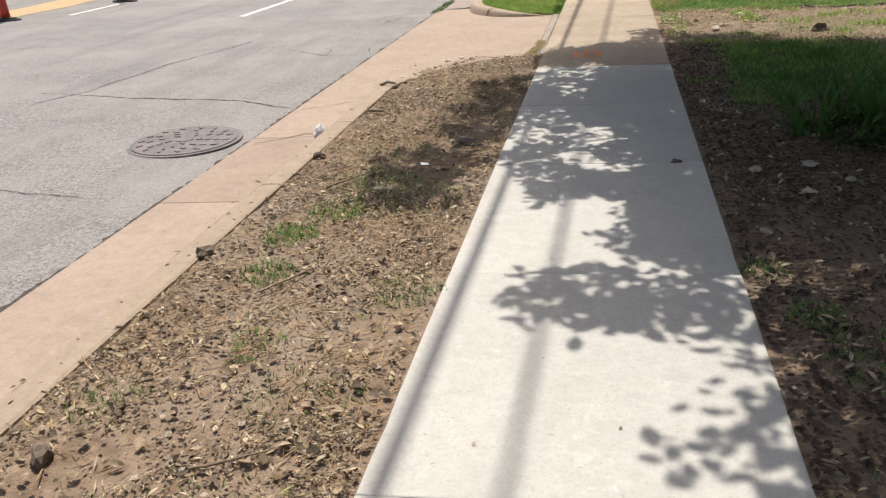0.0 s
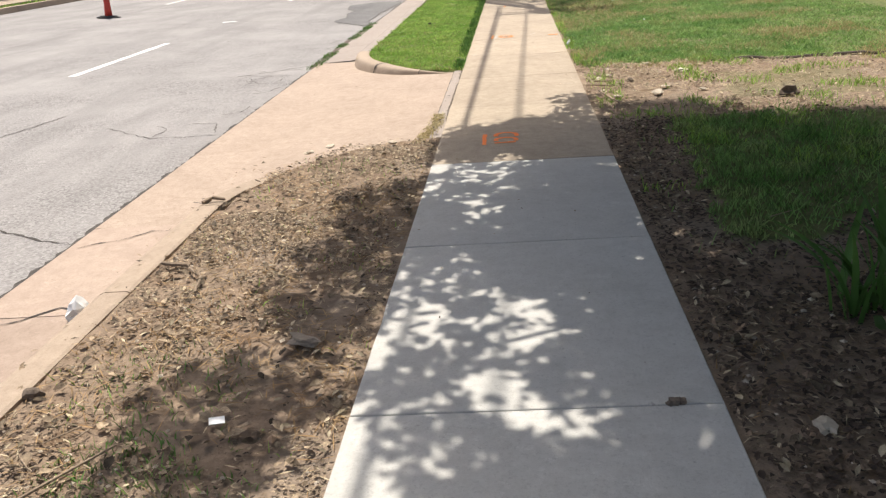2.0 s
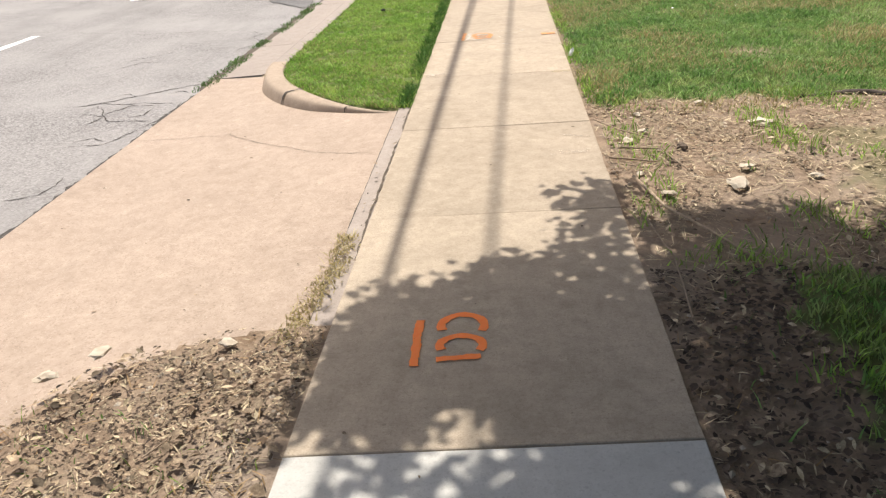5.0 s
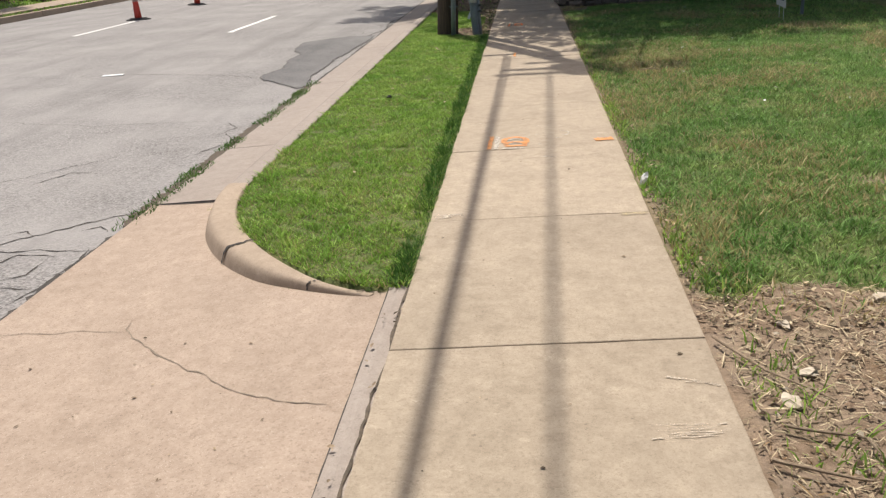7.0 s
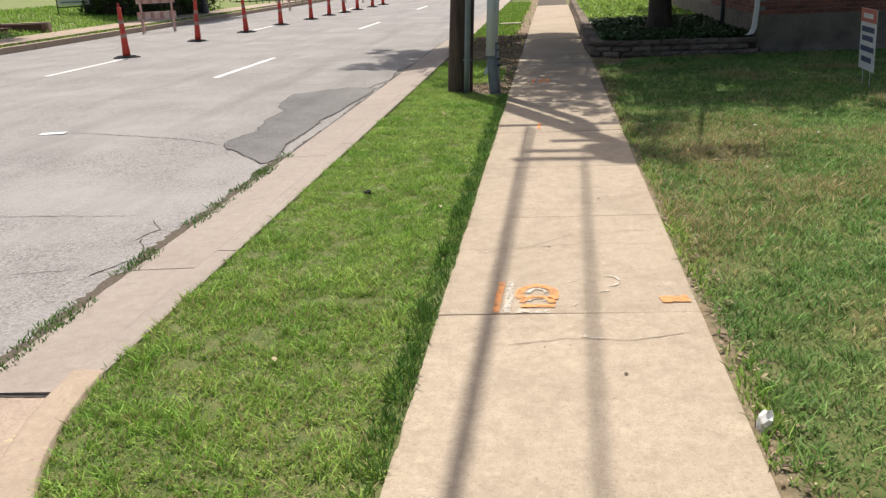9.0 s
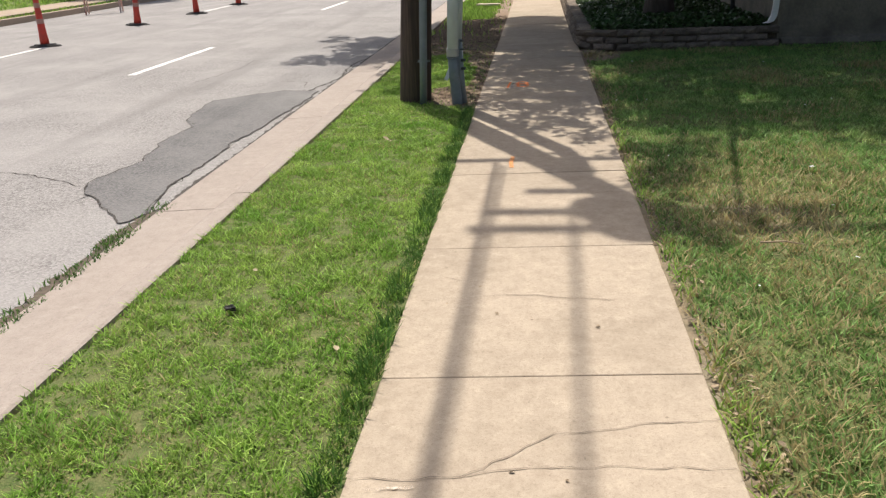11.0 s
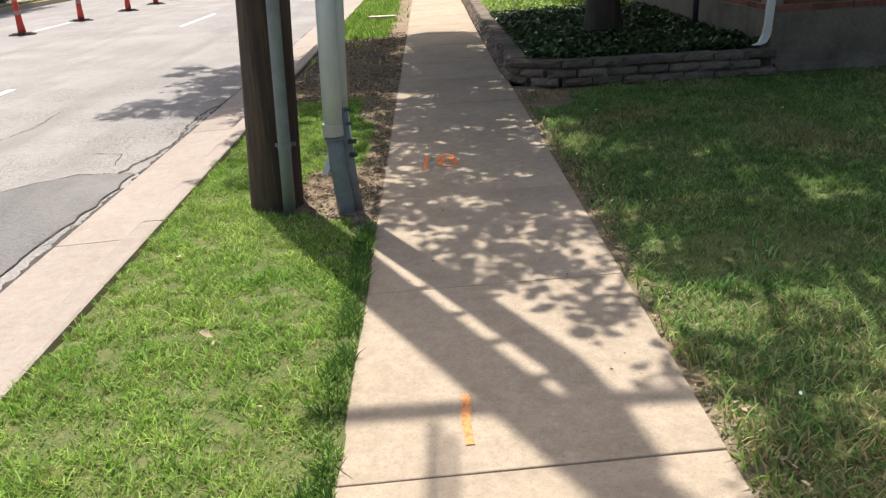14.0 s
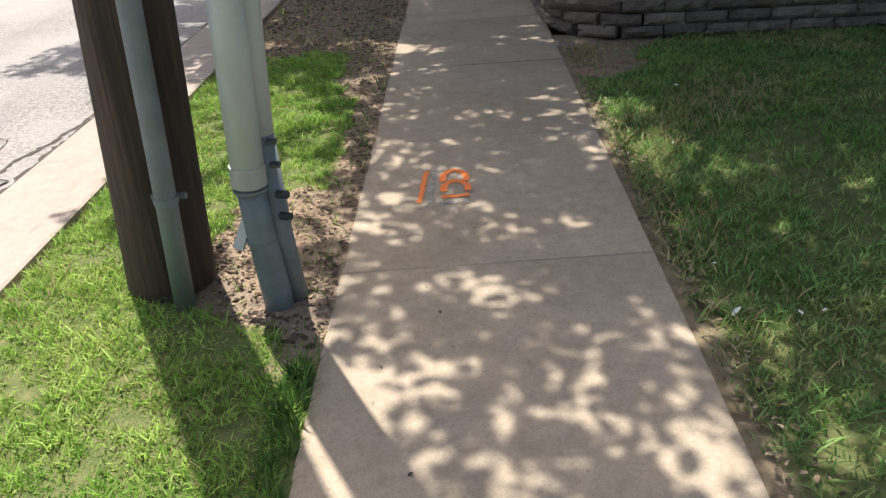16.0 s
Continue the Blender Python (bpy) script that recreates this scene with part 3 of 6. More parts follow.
def soil_front(x, y):
    """Inside of the dirt strip: it ends in a rounded corner at the drive."""
    if y > 8.42:
        return False
    if y > 6.7:
        return x > interp(y, ((6.7, -1.90), (7.65, -1.76), (8.13, -1.51), (8.37, -1.18), (8.45, -0.7)))
    return True


def verge_z(x, y):
    z = lowland(x, y) - 0.010
    if 6.4 < y < 8.6:
        z -= 0.03 * min(1, max(0, (y - 6.4) / 2)) * min(1, max(0, (-0.8 - x) / 0.6))
    return z


tagged(soil_sheet("verge_dirt", -1.885, -0.69, -4.0, 8.45, 0.035, verge_z, bare_verge, soil_front), "strip of bare trampled dirt beside the kerb", "dirt strip", kind="structure")


def verge_edge(y):
    return interp(y, ((11.42, -0.86), (11.59, -1.17), (11.94, -1.52), (12.21, -1.74), (12.66, -1.92), (13.14, -2.0), (22, -1.95), (60, -1.9)))


tagged(soil_sheet("verge_lawn", -2.12, -0.69, 11.40, 60.0, 0.05, lambda x, y: lowland(x, y) * 0.6 - 0.001 - 0.03 * max(0, min(1, (11.52 - y) / 0.1)) - 0.05 * max(0, min(1, (verge_edge(y) - x) / 0.05)), bare_verge, lambda x, y: x > verge_edge(y) - 0.16),
       "grass verge between kerb and sidewalk", "verge", kind="structure")

# ---- the road ----
ry = [-60, -10, 0, 5, 10, 15, 20, 30, 45, 70, 140]
rx = [p[0] for p in ROAD]
road = raw("road", [(x, y, road_z(x, y)) for y in ry for x in rx], [(j * 6 + i, j * 6 + i + 1, (j + 1) * 6 + i + 1, (j + 1) * 6 + i) for j in range(10) for i in range(5)], "asphalt")
tagged(road, "worn pale grey asphalt road with cracks", "road", kind="structure")
for x, y0s in ((-5.81, (1.6, 12.6, 23.57, 34.5, 45.5, 56.5)), (-9.38, (2.4, 13.3, 24.3, 35.2, 46.2))):
    for y0 in y0s:
        ribbon("lane_line", [(x, y0), (x, y0 + 3.08)], 0.11, road_z, "white_line", road, "worn white painted lane dash", lift=0.004, step=0.3, taper=False)
cracks = [
    ([(-5.3, 6.7), (-5.08, 7.25), (-4.92, 8.74), (-4.6, 10.2)], 0.03), ([(-5.06, 7.1), (-4.2, 6.98), (-3.4, 6.95), (-2.97, 6.83), (-2.7, 6.72)], 0.035),
    ([(-5.6, 7.2), (-5.06, 7.1)], 0.02), ([(-4.6, 4.1), (-3.85, 4.45), (-3.2, 4.4)], 0.02), ([(-3.9, 9.6), (-3.3, 9.2), (-2.7, 9.3)], 0.02),
    ([(-3.6, 12.2), (-3.34, 12.4), (-2.85, 12.88), (-2.7, 13.0)], 0.03), ([(-3.5, 12.35), (-3.2, 12.3), (-2.7, 12.3)], 0.025),
    ([(-3.4, 12.25), (-3.1, 11.8), (-2.75, 11.75)], 0.02), ([(-5.6, 18.8), (-5.13, 18.73), (-4.2, 18.5), (-3.57, 18.21)], 0.025),
    ([(-6.5, 16.1), (-4.4, 15.6), (-3.2, 15.7)], 0.012), ([(-4.6, 22.9), (-4.4, 24.1), (-4.5, 25.0)], 0.02), ([(-7.8, 21), (-7.5, 25), (-7.9, 30), (-7.6, 34)], 0.012),
    ([(-9.9, 9.5), (-7.5, 9.9), (-6.4, 10.6)], 0.02), ([(-7.0, 4.6), (-6.3, 4.9), (-6.0, 4.8)], 0.03), ([(-4.2, 13.6), (-3.6, 14.4), (-3.0, 14.6)], 0.012),
    ([(-12.5, 40), (-9.5, 40.5), (-7, 40.3)], 0.03), ([(-2.9, 22.0), (-2.72, 23.2), (-2.8, 24.4), (-2.62, 25.6), (-2.7, 27.5)], 0.06),
]
for i, (pts, w) in enumerate(cracks):
    ribbon("crack", pts, w * 0.42, road_z, "crack", road, "", jag=0.016, lift=0.003, seed=i + 1)
ribbon("seam", [(-2.69, -4), (-2.68, 7), (-2.68, 13.1), (-2.69, 22), (-2.65, 45)], 0.04, road_z, "crack", road, "dark ragged seam along the gutter", jag=0.011, lift=0.004, seed=40)
r21 = random.Random(21)
for k in range(34):
    y = r21.choice((r21.uniform(8.5, 16.5), r21.uniform(16.5, 24)))
    x = -2.74 - abs(r21.gauss(0, 0.3))
    a, l = r21.uniform(0, 3.14), r21.uniform(0.15, 0.5)
    ribbon("crack", [(x, y), (max(-4.2, min(-2.72, x + l * math.cos(a) * 0.7)), y + l * math.sin(a)), (max(-4.2, min(-2.72, x + l * math.cos(a + 0.6) * 1.2)), y + 1.6 * l * math.sin(a + 0.6))], 0.009, road_z, "crack", road, "", jag=0.012, lift=0.003, seed=200 + k)
ribbon("gutter_dirt", [(-2.70, 12.7), (-2.71, 15), (-2.70, 17.6)], 0.075, road_z, "bed", road, "strip of dirt along the gutter seam", jag=0.014, lift=0.006, seed=41)
patch_pts = [(-3.45, 18.0), (-3.15, 17.75), (-2.85, 17.35), (-2.75, 17.55), (-2.86, 18.3), (-2.84, 19.0), (-2.88, 19.6), (-2.8, 20.1), (-2.79, 20.8), (-2.72, 21.4), (-2.74, 22.2), (-3.2, 22.25), (-3.6, 21.85), (-3.86, 21.6), (-3.78, 20.9), (-3.7, 20.5), (-3.52, 20.3), (-3.55, 19.5), (-3.42, 18.9), (-3.55, 18.4)]
pv = []
for i, (x, y) in enumerate(patch_pts):
    q = patch_pts[(i + 1) % len(patch_pts)]
    for k in range(6):
        px, py = x + (q[0] - x) * k / 6, y + (q[1] - y) * k / 6
        pv.append((px + 0.035 * clump(px, py, 5) + 0.03 * clump(px, py, 14), py + 0.05 * clump(px, py, 5, 5) + 0.03 * clump(px, py, 14, 5), 0))
pv = [(x, y, road_z(x, y) + 0.007) for x, y, _ in pv]
raw("asphalt_patch", pv + [(-3.2, 19.7, road_z(-3.2, 20) + 0.012)], [(i, (i + 1) % len(pv), len(pv)) for i in range(len(pv))], "patch", road, "darker asphalt repair patch")
ribbon("patch_edge", [(x, y) for x, y, _ in pv] + [pv[0][:2]], 0.01, road_z, "crack", road, "", jag=0.006, lift=0.009, seed=77)


def manhole():
    base = new("manhole_cover")
    base.location = (-3.19, 5.65, road_z(-3.19, 5.65))
    bm = tube([(0, 0, -0.05), (0, 0, 0.008)], [0.43, 0.43], 40)
    part("frame", bm, "iron", base)
    bm = tube([(0, 0, 0.006), (0, 0, 0.014), (0, 0, 0.016)], [0.395, 0.395, 0.385], 40)
    part("lid", bm, "iron", base)
    lug = bpy.data.meshes.new("lug")
    bm = box(-0.024, 0.024, -0.011, 0.011, -0.006, 0.006, 0.003)
    bm.to_mesh(lug)
    bm.free()
    for r in (0.12, 0.19, 0.26, 0.33):
        n = int(r * 46)
        for k in range(n):
            a = 2 * math.pi * k / n
            link("lug", lug, "iron", base, "", pose(r * math.cos(a), r * math.sin(a), 0.017, 0, 0, math.degrees(a) + 35))
    bm = tube([(0, 0, 0.014), (0, 0, 0.021)], [0.07, 0.065], 20)
    part("boss", bm, "iron", base)
    tagged(base, "round cast iron manhole cover set in asphalt", "manhole cover")


manhole()

# ---- kerbs, gutters and the drive apron ----
GUTTER_JOINTS = [-4, -1.2, 1.45, 4.35, 5.75, 6.95]
KERB = ((-1.885, -0.2), (-1.885, 0.004), (-1.90, 0.010), (-2.0, 0.008), (-2.035, -0.006), (-2.06, -0.04), (-2.085, -0.085), (-2.14, -0.1), (-2.68, -0.119), (-2.68, -0.25))


def sweep(name, section, ys, material, parent, drop=None, shift=None):
    """A length of kerb: the section carried from y to y, with closed ends."""
    verts, faces = [], []
    n = len(section)
    for y in ys:
        for x, z in section:
            dz = drop(y) if drop else 1.0
            zz = z if z < -0.105 else -0.1 + (z + 0.1) * dz
            verts.append((x + (shift(y) if shift else 0), y, zz))
    for j in range(len(ys) - 1):
        for i in range(n - 1):
            faces.append((j * n + i, j * n + i + 1, (j + 1) * n + i + 1, (j + 1) * n + i))
    faces.append(tuple(range(n)))
    faces.append(tuple(range((len(ys) - 1) * n, len(ys) * n))[::-1])
    return raw(name, verts, faces, material, parent)


kerb = tagged(new("kerb"), "tan concrete kerb with a shallow gutter", "kerb", kind="structure")
for a, b in zip(GUTTER_JOINTS, GUTTER_JOINTS[1:]):
    sweep("kerb_stone", KERB[:7] + ((-2.098, -0.25),), [a + 0.004, b - 0.004], "kerb_concrete", kerb)
    sweep("gutter_pan", ((-2.102, -0.25), (-2.102, -0.101), (-2.68, -0.119), (-2.68, -0.25)), [a + 0.004, b - 0.004], "gutter_concrete", kerb)
sweep("kerb_stone", KERB[:7] + ((-2.14, -0.104),), [6.955 + 1.5 * k / 8 for k in range(9)], "kerb_concrete", kerb,
      drop=lambda y: max(0.05, 1 - (y - 6.95) / 1.1), shift=lambda y: max(0, (y - 7.2)) ** 1.5 * 0.32)
far_sec = tuple((x * 1.0 - 0.115, z) for x, z in KERB[:8]) + ((-2.68, -0.119), (-2.68, -0.25))
edges = [13.12, 14.6, 17.6, 20.6, 23.6, 26.6, 29.6, 33, 37, 41, 46, 60]
for a, b in zip(edges, edges[1:]):
    sweep("kerb_stone", far_sec, [a + 0.005, b - 0.005], "kerb_grey", kerb)
ribbon("crack", [(-2.07, 7.03), (-1.98, 7.0), (-1.9, 7.02)], 0.018, lambda x, y: 0.002, "crack", kerb, "", jag=0.006, seed=8)
for y, w in ((5.72, 0.01), (6.75, 0.008)):
    ribbon("crack", [(-2.62, y - 0.12), (-2.4, y - 0.02), (-2.28, y + 0.1), (-2.12, y + 0.08)], w, lambda x, y: interp(x, ((-2.68, -0.119), (-2.14, -0.1))), "crack", kerb, "", jag=0.01, seed=int(y * 10))

ax = np.linspace(-2.68, -0.80, 48)
ay = np.linspace(6.955, 13.11, 50)
apron = raw("driveway_apron", [(x, y, apron_z(x, y)) for y in ay for x in ax],
            [(j * 48 + i, j * 48 + i + 1, (j + 1) * 48 + i + 1, (j + 1) * 48 + i) for j in range(49) for i in range(47)], "apron_concrete", smooth=True)
tagged(apron, "tan concrete driveway apron with hairline cracks", "driveway apron", kind="structure")
for i, (pts, w) in enumerate([
    ([(-2.66, 11.24), (-2.51, 11.23), (-2.23, 11.26), (-1.97, 11.23)], 0.008),
    ([(-1.99, 11.33), (-1.97, 11.23), (-1.8, 11.05), (-1.61, 10.89), (-1.42, 10.78), (-1.3, 10.67), (-1.15, 10.58), (-0.99, 10.51), (-0.87, 10.49)], 0.012),
    ([(-1.5, 11.6), (-1.35, 11.62)], 0.008), ([(-2.68, 13.1), (-2.2, 13.11)], 0.03), ([(-0.798, 8.5), (-0.798, 11.5)], 0.014)]):
    ribbon("crack", pts, w * 0.45, apron_z, "hairline" if w < 0.011 or len(pts) > 4 else "crack", apron, "", jag=0.012 if w < 0.02 and len(pts) > 2 else 0.0015, seed=60 + i)
raw("channel", [(x, y, (-0.02, -0.016, -0.024)[k]) for y in np.linspace(8.3, 11.8, 32) for k, x in enumerate((-0.794 + 0.006 * clump(0, y, 9), -0.75, -0.695))],
    [(j * 3 + i, j * 3 + i + 1, (j + 1) * 3 + i + 1, (j + 1) * 3 + i) for j in range(31) for i in range(2)], "kerb_grey", apron, "narrow concrete strip between apron and sidewalk")
ribbon("gap", [(-0.712, 9.0), (-0.718, 9.4), (-0.712, 9.9), (-0.71, 10.4), (-0.708, 10.9), (-0.708, 11.5)], 0.009, lambda x, y: -0.021, "bed", apron, "dark crumbling gap along the sidewalk edge", jag=0.006, lift=0.006, seed=43, step=0.05)

BACK = [(-0.86, 11.41), (-1.02, 11.47), (-1.17, 11.56), (-1.35, 11.72), (-1.52, 11.90), (-1.64, 12.06), (-1.75, 12.24), (-1.86, 12.46), (-1.93, 12.68), (-1.98, 12.92), (-2.0, 13.12)]
FRONT = [(-0.90, 11.36), (-1.07, 11.42), (-1.27, 11.51), (-1.50, 11.64), (-1.69, 11.82), (-1.82, 11.99), (-1.94, 12.19), (-2.06, 12.43), (-2.13, 12.66), (-2.18, 12.91), (-2.20, 13.12)]


def smooth_path(pts, n):
    """A Catmull-Rom curve with n steps to each span."""
    p = [pts[0]] + pts + [pts[-1]]
    out = []
    for k in range(1, len(p) - 2):
        for s in range(n):
            t = s / n
            out.append(tuple(0.5 * (2 * p[k][d] + (p[k + 1][d] - p[k - 1][d]) * t + (2 * p[k - 1][d] - 5 * p[k][d] + 4 * p[k + 1][d] - p[k + 2][d]) * t * t + (3 * p[k][d] - p[k - 1][d] - 3 * p[k + 1][d] + p[k + 2][d]) * t ** 3) for d in (0, 1)))
    out.append(pts[-1])
    return out


FRONT = [(b[0] + (f[0] - b[0]) * k, b[1] + (f[1] - b[1]) * k) for b, f, k in zip(BACK, FRONT, (0.5, 0.6, 0.72, 0.85, 0.9, 0.95, 1, 1, 1, 1, 1))]
BACK4, FRONT4 = smooth_path(BACK, 4), smooth_path(FRONT, 4)


def return_top(i):
    return -0.026 + 0.038 * min(1, i / 18)


def kerb_return(i0, i1):
    verts, faces = [], []
    for i in range(i0, i1 + 1):
        (bx, by), (fx, fy) = BACK4[i], FRONT4[i]
        top = return_top(i)
        low = apron_z(fx, fy)
        d = top - low
        for f, z in ((0, low - 0.1), (0, top - 0.004), (0.05, top), (0.58, top + 0.001), (0.7, top - 0.04 * d), (0.79, top - 0.15 * d), (0.86, top - 0.35 * d), (0.915, top - 0.6 * d), (0.96, top - 0.85 * d), (1.0, low - 0.006)):
            verts.append((bx + (fx - bx) * f, by + (fy - by) * f, z))
    k = i1 - i0 + 1
    for j in range(k - 1):
        for i in range(9):
            faces.append((j * 10 + i, j * 10 + i + 1, (j + 1) * 10 + i + 1, (j + 1) * 10 + i))
    n = len(verts)
    verts += verts[:10] + verts[(k - 1) * 10:k * 10]
    faces += [tuple(range(n, n + 10)), tuple(range(n + 10, n + 20))[::-1]]
    ob = raw("kerb_stone", verts, faces, "kerb_concrete", kerb, smooth=True)
    return ob


for a, b in ((0, 7), (7, 19), (19, 40)):
    kerb_return(a, b)


def kerb_crack(i, width, seed):
    """A jagged split right across the kerb, over its top and down its face."""
    q = random.Random(seed)
    (bx, by), (fx, fy) = BACK4[i], FRONT4[i]
    tx, ty = BACK4[i + 1][0] - BACK4[i - 1][0], BACK4[i + 1][1] - BACK4[i - 1][1]
    l = math.hypot(tx, ty)
    tx, ty = tx / l, ty / l
    top, low = return_top(i), apron_z(fx, fy)
    d = top - low
    verts, faces, drift = [], [], 0.0
    for k in range(17):
        f = k / 16
        z = top - d * interp(f, ((0, 0), (0.58, 0), (0.7, 0.04), (0.79, 0.15), (0.86, 0.35), (0.915, 0.6), (0.96, 0.85), (1, 1))) + 0.005
        drift = 0.8 * drift + q.uniform(-0.012, 0.012)
        w = width * q.uniform(0.35, 1.0) / 2
        out = 1.0 + (0.03 if f > 0.7 else 0)
        for side in (-1, 1):
            verts.append((bx + (fx - bx) * f * out + tx * (drift + side * w), by + (fy - by) * f * out + ty * (drift + side * w), z))
        if k:
            faces.append((2 * k - 2, 2 * k - 1, 2 * k + 1, 2 * k))
    return raw("crack", verts, faces, "crack", kerb)


kerb_crack(7, 0.014, 91)
kerb_crack(19, 0.03, 95)

# ---- the sidewalk ----
pavement = tagged(raw("pavement", [(-0.69, -4, -0.03), (0.48, -4, -0.03), (0.48, 60, -0.03), (-0.69, 60, -0.03)], [(0, 1, 2, 3)], "bed"),
                  "concrete sidewalk of square slabs, new pale ones then old tan ones", "sidewalk", kind="structure")
JOINTS = [-3.9, -2.45, -1.0, 0.45, 1.9, 3.30, 4.80, 6.26, 7.72, 9.43, 10.87, 12.31, 13.77, 15.27, 16.6, 18.02, 19.39, 20.81, 22.2, 23.65, 25.1, 26.6, 28.1, 29.6, 31.1, 32.6, 34.1, 35.6, 37.1, 38.6, 40.1, 41.6, 43.1]


def slab(y0, y1, material, rng):
    """A slab with slightly worn, uneven edges; its joints run a little askew."""
    g, n = 0.0012, 9
    x0, x1 = -0.70, 0.492
    dz = [rng.uniform(-0.003, 0.003) for _ in range(4)]
    skew = lambda x: 0.055 * (x + 0.1)
    rim = [(i / n, 0.0) for i in range(n)] + [(1.0, i / n) for i in range(n)] + [(1 - i / n, 1.0) for i in range(n)] + [(0.0, 1 - i / n) for i in range(n)]
    chip = [rng.uniform(0, 0.0012) + (rng.uniform(0.002, 0.005) if rng.random() < 0.06 else 0) for _ in rim]
    verts, faces = [], []
    for inset, z in ((0, -0.12), (0, -0.006), (0.0015, -0.002), (0.005, 0.0)):
        for (u, v), c in zip(rim, chip):
            e = inset + (c if z > -0.1 else 0)
            x = x0 + e + (x1 - x0 - 2 * e) * u
            y = y0 + g + e + (y1 - y0 - 2 * g - 2 * e) * v
            tilt = (dz[0] * (1 - u) + dz[1] * u) * (1 - v) + (dz[3] * (1 - u) + dz[2] * u) * v
            verts.append((x, y + skew(x), z + tilt))
    k = len(rim)
    for r in range(3):
        for i in range(k):
            faces.append((r * k + i, r * k + (i + 1) % k, (r + 1) * k + (i + 1) % k, (r + 1) * k + i))
    faces.append(tuple(range(3 * k, 4 * k)))
    return raw("slab", verts, faces, material, pavement)


rng = random.Random(4)
slabs = [slab(a, b, "new_concrete" if b < 7.8 else "old_concrete", rng) for a, b in zip(JOINTS, JOINTS[1:])]
for i, pts in enumerate([
    [(-0.69, 14.62), (-0.35, 14.66), (-0.05, 14.9), (0.48, 15.0)], [(-0.4, 14.66), (0.1, 14.72), (0.48, 14.75)], [(-0.4, 13.42), (-0.1, 13.5), (0.2, 13.5), (0.48, 13.6)],
    [(-0.68, 15.9), (-0.2, 16.0), (0.2, 15.93), (0.3, 15.95)], [(0.15, 17.5), (0.3, 17.55), (0.48, 17.57)], [(-0.69, 22.6), (0.1, 22.9), (0.48, 22.7)], [(-0.6, 16.2), (-0.3, 16.1)]]):
    ribbon("crack", pts, 0.0032, flat, "hairline", pavement, "", jag=0.012, lift=0.0035, seed=120 + i)


# ---- painted survey marks on the sidewalk ----
def arc(cx, cy, rx_, ry_, a0, a1, n=14):
    return [(cx + rx_ * math.cos(math.radians(a0 + (a1 - a0) * k / n)), cy + ry_ * math.sin(math.radians(a0 + (a1 - a0) * k / n))) for k in range(n + 1)]


def mark(name, label, strokes):
    base = tagged(new(name), label, "paint marking", group="utility survey marks")
    base.location = (0, 0, 0)
    for pts, w, mt in strokes:
        ribbon("stroke", pts, w, flat, mt, base, "", jag=0.0025, lift=0.0045, seed=len(pts) + int(w * 500), step=0.015, taper=False)
    return base


mark("survey_mark", "bright orange spray-painted letters CCI on sidewalk", [
    ([(-0.365, 8.13), (-0.372, 8.43)], 0.03, "spray"), (arc(-0.215, 8.385, 0.075, 0.08, -25, 200), 0.033, "spray"),
    (arc(-0.215, 8.255, 0.072, 0.062, -30, 205), 0.032, "spray"), ([(-0.295, 8.168), (-0.145, 8.188)], 0.03, "spray")])
mark("survey_mark", "faded orange and white painted letters on sidewalk", [
    ([(-0.43, 13.76), (-0.425, 14.14)], 0.03, "faded_spray"), ([(-0.385, 13.76), (-0.375, 14.14)], 0.035, "white_spray"), (arc(-0.245, 13.98, 0.085, 0.11, -30, 210), 0.045, "faded_spray"),
    (arc(-0.245, 13.88, 0.07, 0.07, 0, 180), 0.035, "faded_spray"), ([(-0.32, 13.84), (-0.16, 13.85)], 0.035, "faded_spray"), ([(-0.34, 13.775), (-0.19, 13.785)], 0.035, "white_spray"),
    (arc(-0.245, 14.0, 0.045, 0.06, 0, 180), 0.03, "white_spray"), (arc(-0.245, 13.9, 0.035, 0.035, 0, 180), 0.02, "white_spray")])
mark("chalk_mark", "faint white chalky marks and scuffs on sidewalk", [
    (arc(0.10, 14.17, 0.06, 0.07, -90, 100), 0.014, "white_spray"), ([(0.05, 14.03), (0.1, 14.04)], 0.012, "white_spray"), ([(-0.09, 14.15), (-0.03, 14.2)], 0.012, "white_spray"), ([(-0.08, 13.85), (-0.05, 13.9)], 0.012, "white_spray"),
    ([(-0.1, 14.42), (-0.05, 14.45)], 0.01, "white_spray"), ([(-0.05, 13.53), (0.03, 13.5)], 0.022, "white_spray"), ([(-0.62, 14.58), (-0.48, 14.6)], 0.012, "worn")])
mark("survey_mark", "faded orange smear at the sidewalk edge", [([(0.33, 13.93), (0.46, 13.95)], 0.08, "faded_spray")])
mark("survey_mark", "orange spray-painted letters CCI over grey paint on sidewalk", [
    ([(-0.425, 21.38), (-0.40, 21.74)], 0.022, "spray"), ([(-0.372, 21.36), (-0.365, 21.72)], 0.026, "grey_spray"), ([(-0.335, 21.36), (-0.2, 21.37)], 0.026, "grey_spray"),
    (arc(-0.268, 21.64, 0.055, 0.10, -20, 200), 0.03, "spray"), (arc(-0.262, 21.52, 0.055, 0.09, -20, 200), 0.03, "spray"), ([(-0.325, 21.435), (-0.2, 21.445)], 0.028, "spray")])
mark("survey_mark", "short faded orange paint dash on sidewalk", [([(-0.29, 18.15), (-0.295, 18.3), (-0.288, 18.45)], 0.03, "faded_spray")])
